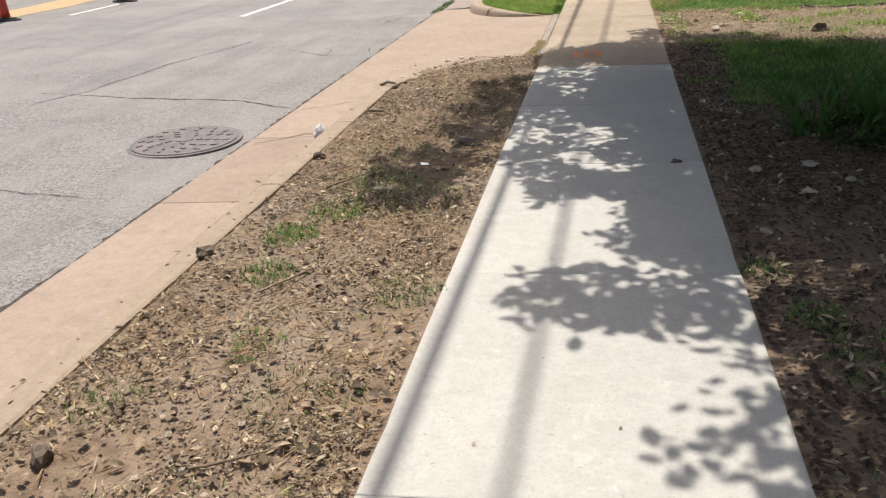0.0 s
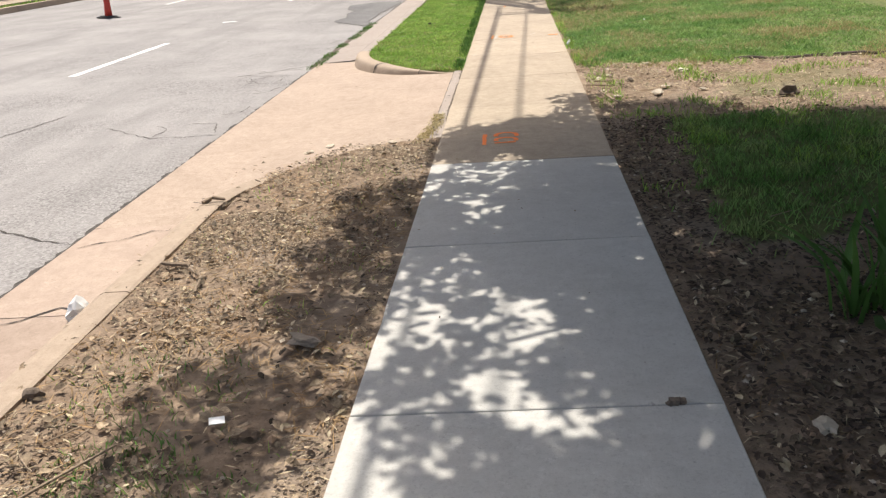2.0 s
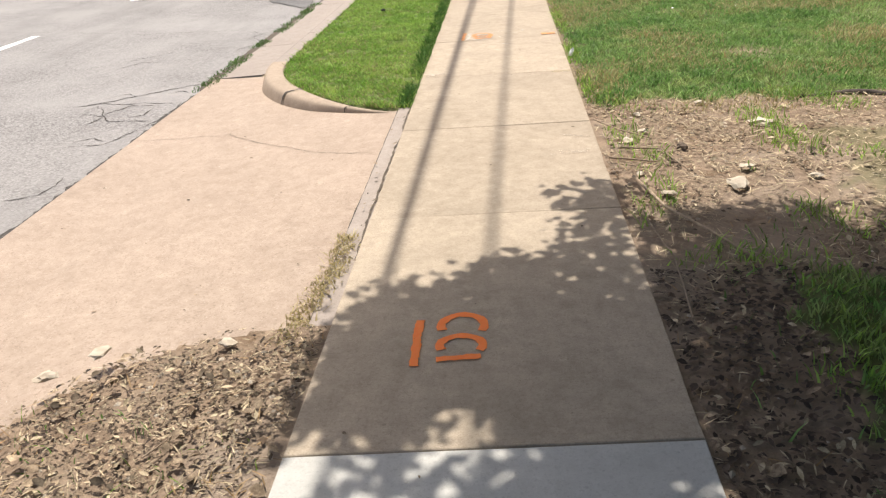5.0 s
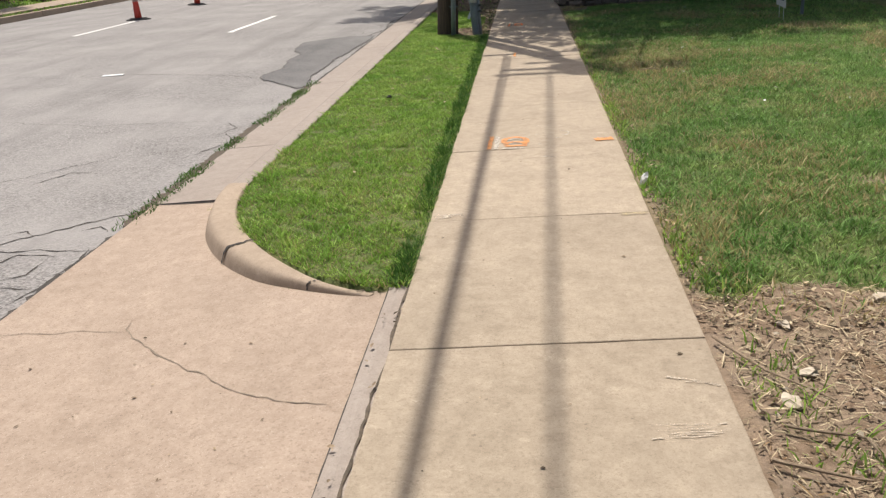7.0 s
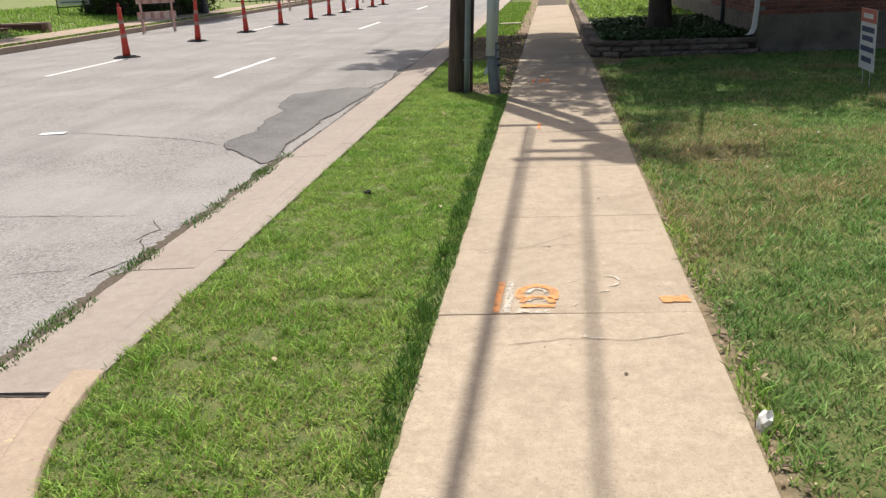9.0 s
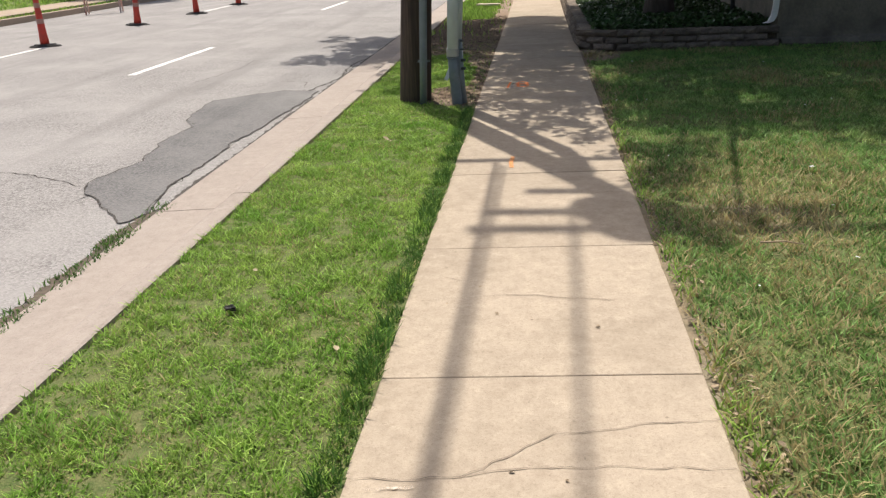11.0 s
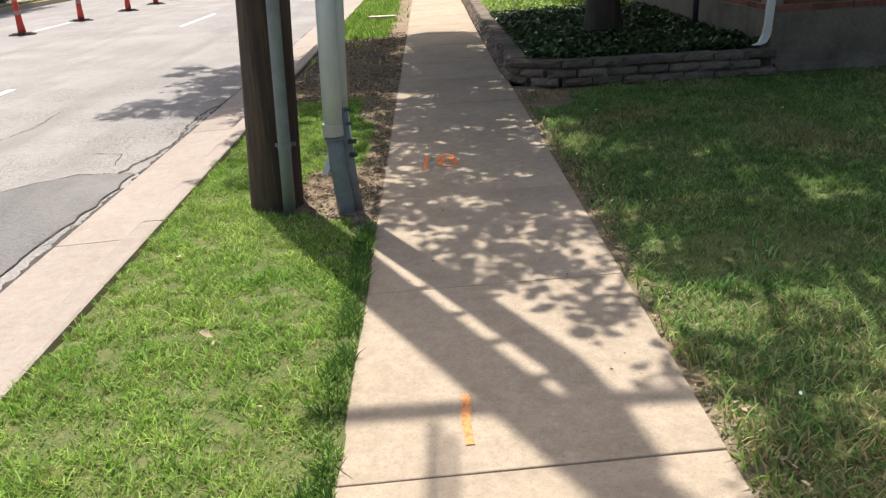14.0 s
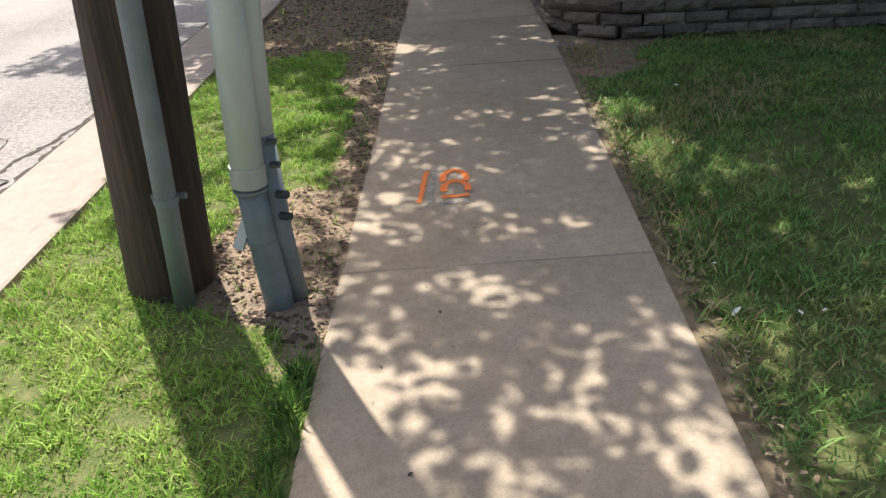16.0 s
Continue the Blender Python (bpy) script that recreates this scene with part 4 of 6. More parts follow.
mark("paint_scuff", "pale scraped streaks near the sidewalk edge", [
    ([(0.30, 10.62), (0.38, 10.60), (0.47, 10.56)], 0.012, "worn"), ([(0.36, 10.585), (0.46, 10.57)], 0.007, "worn")] + [
    ([(0.20 + 0.03 * k % 0.07, 10.255 + 0.014 * k), (0.40 + 0.02 * (k % 3), 10.275 + 0.013 * k)], 0.006, "worn") for k in range(6)])
mark("paint_scuff", "pale yellow smear on sidewalk joint", [([(0.33, 12.3), (0.48, 12.32)], 0.035, "old_yellow"), ([(-0.68, 12.34), (-0.52, 12.36)], 0.06, "worn")])
ob = mark("paint_scuff", "worn yellow paint band across the kerb", [([(-2.1, 12.62), (-1.97, 12.66)], 0.05, "old_yellow")])
ob.location.z = return_top(len(BACK) - 3) + 0.003

# ---- the utility pole beside the sidewalk ----
LEAN = 0.062


def pole_at(z, x=-1.34, y=20.78):
    return (x + LEAN * z, y, z)


pole = tagged(new("utility_pole"), "dark brown creosoted wooden utility pole, leaning slightly", "utility pole")
pole.location = pole_at(0)


def on_pole(bm):
    bmesh.ops.translate(bm, verts=bm.verts, vec=-Vector(pole_at(0)))
    return bm


zs = [-0.3, 0, 0.3, 0.6, 1.0, 1.5, 2.5, 4, 6, 8, 10.25]
part("shaft", on_pole(tube([pole_at(z) for z in zs], [0.168, 0.163, 0.159, 0.156, 0.153, 0.151, 0.147, 0.14, 0.13, 0.12, 0.11], 28, wobble=0.03)), "pole_wood", pole, smooth=True)
conduit = part("conduit", on_pole(tube([(-1.235 + 0.048 * z, 20.585, z) for z in (-0.05, 0.5, 1, 2, 4, 6)], [0.037] * 6, 14)), "pipe_grey", pole, "grey plastic cable conduit", smooth=True)
for z in (0.42, 1.5, 3.0):
    x = -1.235 + 0.048 * z
    part("strap", on_pole(tube([(x, 20.585, z - 0.012), (x, 20.585, z + 0.012)], [0.041, 0.041], 14)), "pipe_grey", conduit)
    part("strap_ear", on_pole(box(x - 0.06, x + 0.06, 20.61, 20.63, z - 0.01, z + 0.01, 0.003)), "pipe_grey", conduit)
for z, left, right, t in ((10.02, 1.26, 1.0, 0.055), (9.28, 1.05, 0.9, 0.055), (8.27, 0.575, 0.05, 0.05), (6.35, 0.85, 0.75, 0.022)):
    px, py, _ = pole_at(z)
    part("crossarm", on_pole(box(px - left, px + right, py + 0.11, py + 0.2, z - t, z + t, 0.008)), "pole_wood", pole)
for dx in (-1.2, -0.7, 0.7, 0.95):
    px, py, _ = pole_at(10.02)
    part("insulator", on_pole(tube([(px + dx, py + 0.16, 10.07), (px + dx, py + 0.16, 10.15), (px + dx, py + 0.16, 10.22)], [0.02, 0.055, 0.03], 10)), "pipe_grey", pole)
px, py, _ = pole_at(8.3)
part("transformer", on_pole(tube([(px - 0.02, py - 0.36, 7.75), (px - 0.02, py - 0.36, 7.8), (px - 0.02, py - 0.36, 8.75), (px - 0.02, py - 0.36, 8.86)], [0.2, 0.23, 0.23, 0.13], 20)), "pipe_grey", pole, "grey drum transformer")
for z in (2.99, 3.72, 4.38, 5.1):
    px, py, _ = pole_at(z)
    part("standoff", on_pole(box(px + 0.06, px + 0.06 + 0.24, py - 0.2, py - 0.16, z - 0.02, z + 0.02, 0.004)), "dark_steel", pole, "steel standoff bracket that holds the riser pipe")


def cable(x, slope, z, r, label, sag=0.25):
    """A cable from the pole back along the street; x and slope give the line of its shadow on the sidewalk."""
    x0 = x - SUN_DX * (z - 0.2)
    pts = []
    for k in range(25):
        f = k / 24
        y = -19.2 + 40.0 * f
        pts.append((x0 + slope * (y + SUN_DY * z - 10), y, z - 4 * sag * f * (1 - f)))
    return tagged(part("overhead_cable", tube(pts, [r] * len(pts), 6), "cable"), label, "cable", group="overhead cables")


cable(-0.53, 0.012, 6.2, 0.022, "thick black overhead cable bundle along the street")
cable(-0.512, 0.017, 6.4, 0.016, "black overhead cable lashed beside a thicker bundle")
cable(-0.10, 0.024, 8.9, 0.021, "black overhead cable along the street")


def riser():
    """White cable riser pipes with grey lower sleeves beside the pole."""
    base = tagged(new("cable_riser"), "white plastic riser pipes with grey lower sleeves, bent at the ground", "riser pipe")
    base.location = (-0.922, 20.58, 0)

    def put(bm):
        bmesh.ops.translate(bm, verts=bm.verts, vec=(0.9, -20.45, 0))
        return bm

    axis = [(-0.868, 20.45, -0.08), (-0.875, 20.45, 0.06), (-0.893, 20.45, 0.3), (-0.9, 20.45, 0.48), (-0.868, 20.45, 1.2), (-0.84, 20.455, 1.7), (-0.775, 20.47, 2.7), (-0.655, 20.5, 5.0), (-0.68, 20.5, 5.7), (-0.76, 20.52, 6.6)]
    part("pipe", put(tube(axis[3:], [0.056] * 7, 20)), "pipe_white", base, "white plastic pipe", smooth=True)
    part("sleeve", put(tube(axis[:4], [0.052, 0.052, 0.05, 0.05], 20)), "pipe_grey", base, "grey plastic sleeve", smooth=True)
    part("coupling", put(tube([(-0.901, 20.45, 0.465), (-0.899, 20.45, 0.535)], [0.06, 0.06], 20)), "band", base, "beige coupling ring")
    part("clamp", put(tube([(-0.9, 20.45, 0.445), (-0.9, 20.45, 0.455)], [0.059, 0.059], 20)), "pipe_grey", base)
    part("clamp", put(tube([(-0.893, 20.45, 0.255), (-0.893, 20.45, 0.267)], [0.054, 0.054], 20)), "pipe_grey", base)
    ax2 = [(-0.815, 20.50, -0.05), (-0.838, 20.50, 0.25), (-0.850, 20.505, 0.62), (-0.805, 20.51, 1.4), (-0.78, 20.51, 1.75), (-0.715, 20.52, 2.75), (-0.595, 20.54, 5.0), (-0.62, 20.54, 5.7), (-0.7, 20.55, 6.6)]
    part("pipe", put(tube(ax2[2:], [0.042] * 7, 16)), "pipe_white", base, "white plastic pipe", smooth=True)
    part("sleeve", put(tube(ax2[:3], [0.042] * 3, 16)), "pipe_grey", base, "grey plastic sleeve", smooth=True)
    for z in (0.60, 0.52):
        part("bracket", put(box(-0.825, -0.79, 20.44, 20.47, z, z + 0.014, 0.003)), "dark_steel", base)
    for z in (0.42, 0.34):
        part("bolt", put(tube([(-0.815, 20.46, z), (-0.78, 20.44, z + 0.005)], [0.016, 0.014], 8)), "dark_steel", base)
    part("bracket_arm", put(tube([(-0.915, 20.48, 0.38), (-0.975, 20.44, 0.235)], [0.024, 0.024], 4)), "steel", base, "short bright galvanised channel arm")
    return base


riser()
# ---- trees: trunk, limbs and a crown of separate leaves ----


def spread(x0, x1, y0, y1, z, k, seed, r=0.5, rz=0.3):
    """Foliage masses over a stretch of ground, drawn back along the sun's way to the height z: centre, radii, density."""
    q = random.Random(seed)
    nx, ny = max(1, round((x1 - x0) / (r * 1.5))), max(1, round((y1 - y0) / (r * 1.5)))
    out = []
    for i in range(nx):
        for j in range(ny):
            gx = x0 + (x1 - x0) * (i + 0.5) / nx + q.uniform(-0.2, 0.2) * r
            gy_ = y0 + (y1 - y0) * (j + 0.5) / ny + q.uniform(-0.2, 0.2) * r
            h = z + q.uniform(-0.35, 0.35)
            out.append(((gx - SUN_DX * h, gy_ - SUN_DY * h, h), (r * q.uniform(0.85, 1.2), r * q.uniform(0.85, 1.2), rz), k))
    return out


def tree(label, base, trunk_r, fork, boughs, leaf_size, seed):
    """boughs: lists of foliage masses; a limb runs from the fork to the middle of each."""
    rng_ = np.random.default_rng(seed)
    top = tagged(new("oak_tree"), label, "tree")
    top.location = base
    b = Vector(base)
    f = Vector(fork)
    trunk = [(0, 0, -0.15), (0, 0, 0.05), (0, 0, 0.35)] + [tuple((f - b) * k + Vector((0.05 * math.sin(k * 7), 0.04 * math.cos(k * 5), 0))) for k in (0.35, 0.7, 1.0)]
    part("trunk", tube(trunk, [trunk_r * 1.5, trunk_r * 1.28, trunk_r, trunk_r * 0.92, trunk_r * 0.85, trunk_r * 0.7], 18, wobble=0.16), "bark", top, smooth=True)
    spots = []
    for bough in boughs:
        c = sum((Vector(q[0]) for q in bough), Vector()) / len(bough)
        d = c - f
        mid = f + d * 0.5 + Vector((0, 0, 0.12 * d.length))
        part("limb", tube([f - b, mid - b, c - b], [trunk_r * 0.4, trunk_r * 0.22, trunk_r * 0.06], 8), "bark", top)
        for c, r, k in bough:
            n = max(8, int(math.pi * r[0] * r[1] * 1000 * k * (0.1 / leaf_size) ** 2))
            # leaves gather in sprays round twigs
            m = max(4, n // 14)
            tw = rng_.normal(size=(m, 3))
            tw /= np.linalg.norm(tw, axis=1)[:, None]
            tw *= rng_.uniform(0.02, 1.0, m)[:, None] ** 0.5
            near = tw[rng_.integers(0, m, n)] * np.array(r) + rng_.normal(size=(n, 3)) * 0.075 * leaf_size / 0.1
            spots.append(np.concatenate([near + np.array(Vector(c) - b), rng_.uniform(0.7, 1.25, n)[:, None]], 1))
    ob = flakes("crown", np.concatenate(spots), leaf_size, "leaf", "", "", 0.7, 0.55, rng_)
    ob.parent = top
    return top


tree("broad oak with lobed leaves over the dirt yard", (3.75, 8.75, -0.02), 0.2, (3.4, 8.6, 2.2), [
    spread(-0.35, 0.55, 2.7, 3.35, 3.0, 1.0, 1, 0.3, 0.2), spread(0.05, 0.6, 2.0, 2.55, 3.8, 0.5, 2, 0.3, 0.2), spread(0.2, 0.8, 3.5, 4.3, 3.1, 1.1, 3, 0.32, 0.2),
    spread(0.0, 0.6, 4.2, 5.7, 3.5, 1.6, 4, 0.38), spread(-0.15, 0.6, 5.7, 8.3, 3.5, 1.9, 51, 0.45), spread(-0.2, 0.25, 5.8, 7.0, 3.4, 1.0, 49, 0.3, 0.2), spread(-0.55, 0.0, 4.2, 4.75, 3.4, 0.9, 52, 0.3, 0.2), spread(0.0, 0.6, 3.5, 4.3, 3.3, 1.5, 50, 0.3, 0.2), spread(-0.7, -0.1, 4.5, 5.9, 3.3, 0.25, 5, 0.35), spread(-0.7, -0.3, 5.7, 8.4, 3.3, 0.38, 6, 0.32), spread(-0.75, -0.4, 6.1, 6.9, 3.3, 0.6, 16, 0.32),
    spread(-0.7, 0.5, 7.8, 8.6, 3.2, 2.2, 7, 0.4), spread(-0.35, 0.6, 8.3, 8.75, 3.15, 2.0, 47, 0.3, 0.2), spread(-0.7, -0.2, 8.35, 8.6, 3.15, 0.9, 48, 0.25, 0.15), spread(-0.15, 0.55, 8.65, 8.95, 3.1, 0.8, 8, 0.22, 0.15), spread(0.25, 0.6, 9.1, 9.7, 3.0, 0.6, 9, 0.25, 0.2), spread(0.6, 1.5, 8.6, 9.4, 3.2, 0.8, 10, 0.35), spread(0.65, 2.6, 7.0, 8.75, 3.4, 2.2, 41, 0.45), spread(0.6, 2.6, 7.4, 8.8, 4.2, 1.4, 42, 0.5),
    spread(-1.45, -0.75, 4.15, 5.2, 3.4, 0.65, 11, 0.35), spread(-1.15, -0.7, 5.2, 7.3, 3.4, 0.8, 12, 0.3),
    # masses above 4 m are added unseen to cut sky light on the dirt
    spread(0.6, 5.5, 3.6, 8.5, 3.9, 1.7, 13, 0.8, 0.5), spread(0.9, 5.5, 1.2, 2.6, 3.6, 1.6, 14, 0.6, 0.4), spread(0.6, 1.5, 1.6, 3.2, 3.4, 1.1, 43, 0.35), spread(0.75, 2.6, 3.5, 6.2, 4.6, 1.1, 44, 0.5), spread(1.2, 5.5, 2.6, 3.6, 3.8, 1.4, 15, 0.6, 0.4), spread(0.7, 6.5, 3.4, 8.2, 5.6, 1.1, 17, 1.1, 0.8), spread(1.6, 6.5, 4.0, 8.0, 7.2, 0.8, 18, 1.2, 0.9), spread(5.2, 10.5, -2.0, 9.0, 4.6, 0.8, 19, 1.3, 1.0), spread(1.0, 5.2, -2.5, 1.2, 4.4, 0.9, 20, 1.0, 0.7)], 0.08, 11)
tree("large oak growing from the raised planting bed", (1.85, 26.3, 0.2), 0.21, (1.7, 26.2, 3.0), [
    spread(-0.7, 0.5, 20.4, 23.5, 4.6, 0.72, 21, 0.5), spread(-0.2, 0.55, 20.2, 22.5, 4.6, 0.42, 35, 0.45), spread(-0.75, 0.55, 23.4, 29.4, 5.0, 2.1, 22, 0.6), spread(-0.5, 0.5, 19.3, 20.6, 4.4, 0.4, 23, 0.4, 0.2), spread(0.2, 0.5, 18.75, 19.3, 4.3, 0.4, 24, 0.25, 0.15),
    spread(-1.9, -0.8, 21.0, 23.6, 4.7, 0.12, 25, 0.45), spread(-2.2, -0.8, 23.6, 29.2, 5.0, 1.3, 26, 0.6), spread(-3.5, -2.2, 24.4, 28.0, 5.2, 0.6, 27, 0.42), spread(-3.1, -2.2, 24.8, 27.6, 5.4, 0.5, 37, 0.5), spread(-3.9, -3.4, 24.6, 25.5, 5.0, 0.6, 28, 0.3), spread(-4.1, -3.5, 27.2, 28.3, 5.0, 0.6, 29, 0.3),
    # masses above 6 m are added out of view to dim house and bed
    spread(0.6, 6.5, 19.4, 24.0, 5.0, 0.95, 30, 0.8, 0.5), spread(0.6, 1.3, 18.3, 18.9, 4.4, 0.5, 31, 0.3), spread(0.52, 0.95, 17.5, 18.3, 4.2, 0.6, 36, 0.25, 0.2), spread(0.55, 1.5, 16.9, 17.3, 4.2, 0.28, 32, 0.25, 0.2), spread(2.2, 6.5, 18.6, 19.2, 4.8, 0.22, 33, 0.4), spread(0.9, 2.2, 18.7, 19.2, 4.6, 0.2, 38, 0.3), spread(0.6, 5, 23, 29, 6.5, 1.2, 34, 1.1, 0.8), spread(1.0, 9, 21.6, 27, 7.4, 1.4, 45, 1.2, 0.8), spread(2.0, 12, 22.5, 33, 9.4, 1.3, 46, 1.5, 0.9)], 0.08, 12)
for bx, by, s in ((-17.4, 46.5, 21), (-19.5, 22.0, 22), (-19.5, 34.0, 23)):
    tree("leafy street tree across the road", (bx, by, 0.05), 0.2, (bx, by, 2.8), [
        [((bx + dx, by + dy, 5 + dz), (1.8, 1.8, 1.1), 1.4)] for dx, dy, dz in ((0, 0, 0.6), (1.6, 0.5, 0), (-1.6, -0.4, 0.2), (0.3, 1.8, 0), (0.2, -1.9, 0.1), (1.8, -2, 0.1))], 0.2, s)

# ---- the raised planting bed: a curved dry wall of split-face blocks ----
bed = tagged(new("planter_wall"), "low retaining wall of rough brown split-face blocks", "retaining wall")
bed.location = (0.5, 24.3, 0)
WALL = [(3.12, 24.16), (2.3, 24.2), (1.5, 24.22), (1.05, 24.24), (0.8, 24.34), (0.63, 24.55), (0.56, 24.85), (0.55, 25.6), (0.56, 30), (0.6, 36.5), (0.6, 42)]
seg = [0.0]
for a, b in zip(WALL, WALL[1:]):
    seg.append(seg[-1] + math.hypot(b[0] - a[0], b[1] - a[1]))


def along(d):
    for i in range(len(WALL) - 1):
        if d <= seg[i + 1] or i == len(WALL) - 2:
            f = (d - seg[i]) / (seg[i + 1] - seg[i])
            return (WALL[i][0] + (WALL[i + 1][0] - WALL[i][0]) * f, WALL[i][1] + (WALL[i + 1][1] - WALL[i][1]) * f)


def block_mesh(l, h, seed):
    """A split-face block: rough outer face, straight back."""
    r = random.Random(seed)
    bm = bmesh.new()
    bmesh.ops.create_grid(bm, x_segments=6, y_segments=3, size=0.5)
    for v in bm.verts:
        x, z = v.co.x * l, v.co.y * h
        e = 1 if abs(v.co.x) > 0.49 or abs(v.co.y) > 0.49 else 0
        v.co = (x, -0.10 + (0.02 if e else -0.006) + r.uniform(-0.012, 0.012), z)
    ext = bmesh.ops.extrude_face_region(bm, geom=bm.faces[:])
    for g in ext["geom"]:
        if isinstance(g, bmesh.types.BMVert):
            g.co.y = 0.1
    me = bpy.data.meshes.new("block")
    bmesh.ops.recalc_face_normals(bm, faces=bm.faces)
    bm.to_mesh(me)
    bm.free()
    me.materials.append(M["block"])
    return me


variants = [block_mesh(0.296, 0.083, k) for k in range(6)]
caps = [block_mesh(0.30, 0.086, 20 + k) for k in range(4)]
wide = block_mesh(0.62, 0.086, 33)
r8 = random.Random(8)
for course in range(3):
    d = 0.15 + (0.15 if course == 1 else 0)
    while d < seg[-1] - 0.2:
        l = 0.305
        if course == 2 and 2.05 < d < 2.45:
            l = 0.63
        (ax_, ay_), (bx_, by_) = along(max(0, d - 0.15)), along(min(seg[-1], d + 0.15))
        yaw = math.degrees(math.atan2(by_ - ay_, bx_ - ax_)) + 180
        cx, cy = along(d + (0.16 if l > 0.4 else 0))
        me = wide if l > 0.4 else r8.choice(caps if course == 2 else variants)
        back = 0.018 * course
        m = pose(cx, cy, 0.036 + 0.086 * course + r8.uniform(-0.003, 0.003), r8.uniform(-1.5, 1.5), r8.uniform(-1, 1), yaw + r8.uniform(-2, 2)) @ Matrix.Translation((0, back, 0))
        ob = new("block", me)
        ob.parent = bed
        ob.matrix_basis = pose(-0.5, -24.3, 0) @ m
        d += l
# fill behind the blocks
fv = [(x + (0.06 if i > 3 else 0), y + (0.06 if i <= 4 else 0.02), z) for z in (-0.1, 0.2) for i, (x, y) in enumerate(WALL)]
n = len(WALL)
fill = raw("planting_bed", fv + [(3.12, 42, 0.2)], [(i, i + 1, n + i + 1, n + i) for i in range(n - 1)] + [tuple(range(n, 2 * n)) + (2 * n,)], "bed")
tagged(fill, "raised bed of dark soil behind the block wall", "planting bed", kind="structure")


def in_bed(x, y):
    return 1.0 if y > 24.36 + max(0, (1.05 - x)) ** 2 * 1.5 and x > 0.68 else 0.0


cov = scatter(26000, 0.62, 3.1, 24.25, 29.5, in_bed, lambda x, y: 0.215 + 0.10 * random.random() + 0.05 * clump(x, y, 4), 31)
flakes("ground_cover", cov, 0.062, "cover", "dense dark green creeping ground cover in the bed", "ground cover", 0.9, 0.6)
cov = scatter(5000, 0.7, 3.1, 29.5, 40.0, in_bed, lambda x, y: 0.225 + 0.1 * random.random(), 32)
flakes("lawn_tufts", cov, 0.12, "grass", "bright green grass on the raised lawn", "grass", 1.2, 0.3)

# ---- the brick house ----
house = tagged(new("house"), "red brick house on a tall painted concrete foundation", "house")
house.location = (3.15, 24.35, 0)


def at_house(bm):
    bmesh.ops.translate(bm, verts=bm.verts, vec=(-3.15, -24.35, 0))
    return bm


part("foundation", at_house(box(3.15, 12.0, 24.35, 24.6, -0.2, 0.575, 0.006)), "foundation", house, "grey-tan painted concrete foundation, stained")
part("foundation", at_house(box(3.15, 3.4, 24.602, 38.0, -0.2, 0.572, 0.006)), "foundation", house, "grey-tan painted concrete foundation, stained")
bm = tube([(3.2 + k * 0.1, 24.335 + 0.02 * clump(k * 0.1, 0, 3), 0.0) for k in range(88)], [0.07 + 0.06 * abs(clump(k * 0.1, 2, 4)) for k in range(88)], 8, wobble=0.4)
part("footing", at_house(bm), "foundation", house, "rough crumbling concrete at the foot of the foundation")
part("wall", at_house(box(3.165, 12.0, 24.365, 24.6, 0.577, 3.0)), "mortar", house, "mortar behind red brick")
part("wall", at_house(box(3.165, 3.4, 24.602, 38.0, 0.575, 3.0)), "mortar", house, "mortar behind red brick")
bm = bmesh.new()
for (a, b, c, d) in (((2.75, 23.9, 2.98), (12.4, 23.9, 2.98), (12.4, 38.4, 2.98), (2.75, 38.4, 2.98)),):
    vs = [bm.verts.new(p) for p in (a, b, c, d)]
    ridge = [bm.verts.new((7.5, 27.5, 5.2)), bm.verts.new((7.5, 35, 5.2))]
    bm.faces.new(vs[::-1])
    bm.faces.new((vs[0], vs[1], ridge[0]))
    bm.faces.new((vs[1], vs[2], ridge[1], ridge[0]))
    bm.faces.new((vs[2], vs[3], ridge[1]))
    bm.faces.new((vs[3], vs[0], ridge[0], ridge[1]))
part("roof", at_house(bm), "roof", house, "grey shingle hip roof")


def brick_mesh(l, d):
    me = bpy.data.meshes.new("brick")
    bm = box(0, l, 0, d, 0, 0.057, 0.004)
    bm.to_mesh(me)
    bm.free()
    me.materials.append(M["brick"])
    return me


b_long, b_side = brick_mesh(0.194, 0.03), brick_mesh(0.03, 0.03)
b_west = brick_mesh(0.03, 0.194)
r9 = random.Random(9)
for row in range(7):
    z = 0.588 + row * 0.068
    for k in range(22):
        x = 3.152 + k * 0.204 + (0.1 if row % 2 else 0)
        ob = new("brick", b_long)
        ob.parent = house
        ob.matrix_basis = pose(x - 3.15, 0.004 + r9.uniform(-0.002, 0.002), z)
    for k in range(19):
        ob = new("brick", b_west)
        ob.parent = house
        ob.matrix_basis = pose(0.004 + r9.uniform(-0.002, 0.002), 0.26 + k * 0.204 + (0.1 if row % 2 else 0), z)

spout = tagged(new("downspout"), "white metal downspout with a kicked-out elbow at the house corner", "downspout")
spout.location = (3.08, 24.28, 0.25)


def pipe4(points, hx, hy):
    bm = bmesh.new()
    rings = [[bm.verts.new((x + sx * hx, y + sy * hy, z)) for sx, sy in ((-1, -1), (1, -1), (1, 1), (-1, 1))] for x, y, z in points]
    for a, b in zip(rings, rings[1:]):
        for k in range(4):
            bm.faces.new((a[k], a[(k + 1) % 4], b[(k + 1) % 4], b[k]))
    bm.faces.new(rings[0])
    bm.faces.new(rings[-1])
    bmesh.ops.bevel(bm, geom=bm.edges[:], offset=0.006, segments=1, affect="EDGES")
    return bm


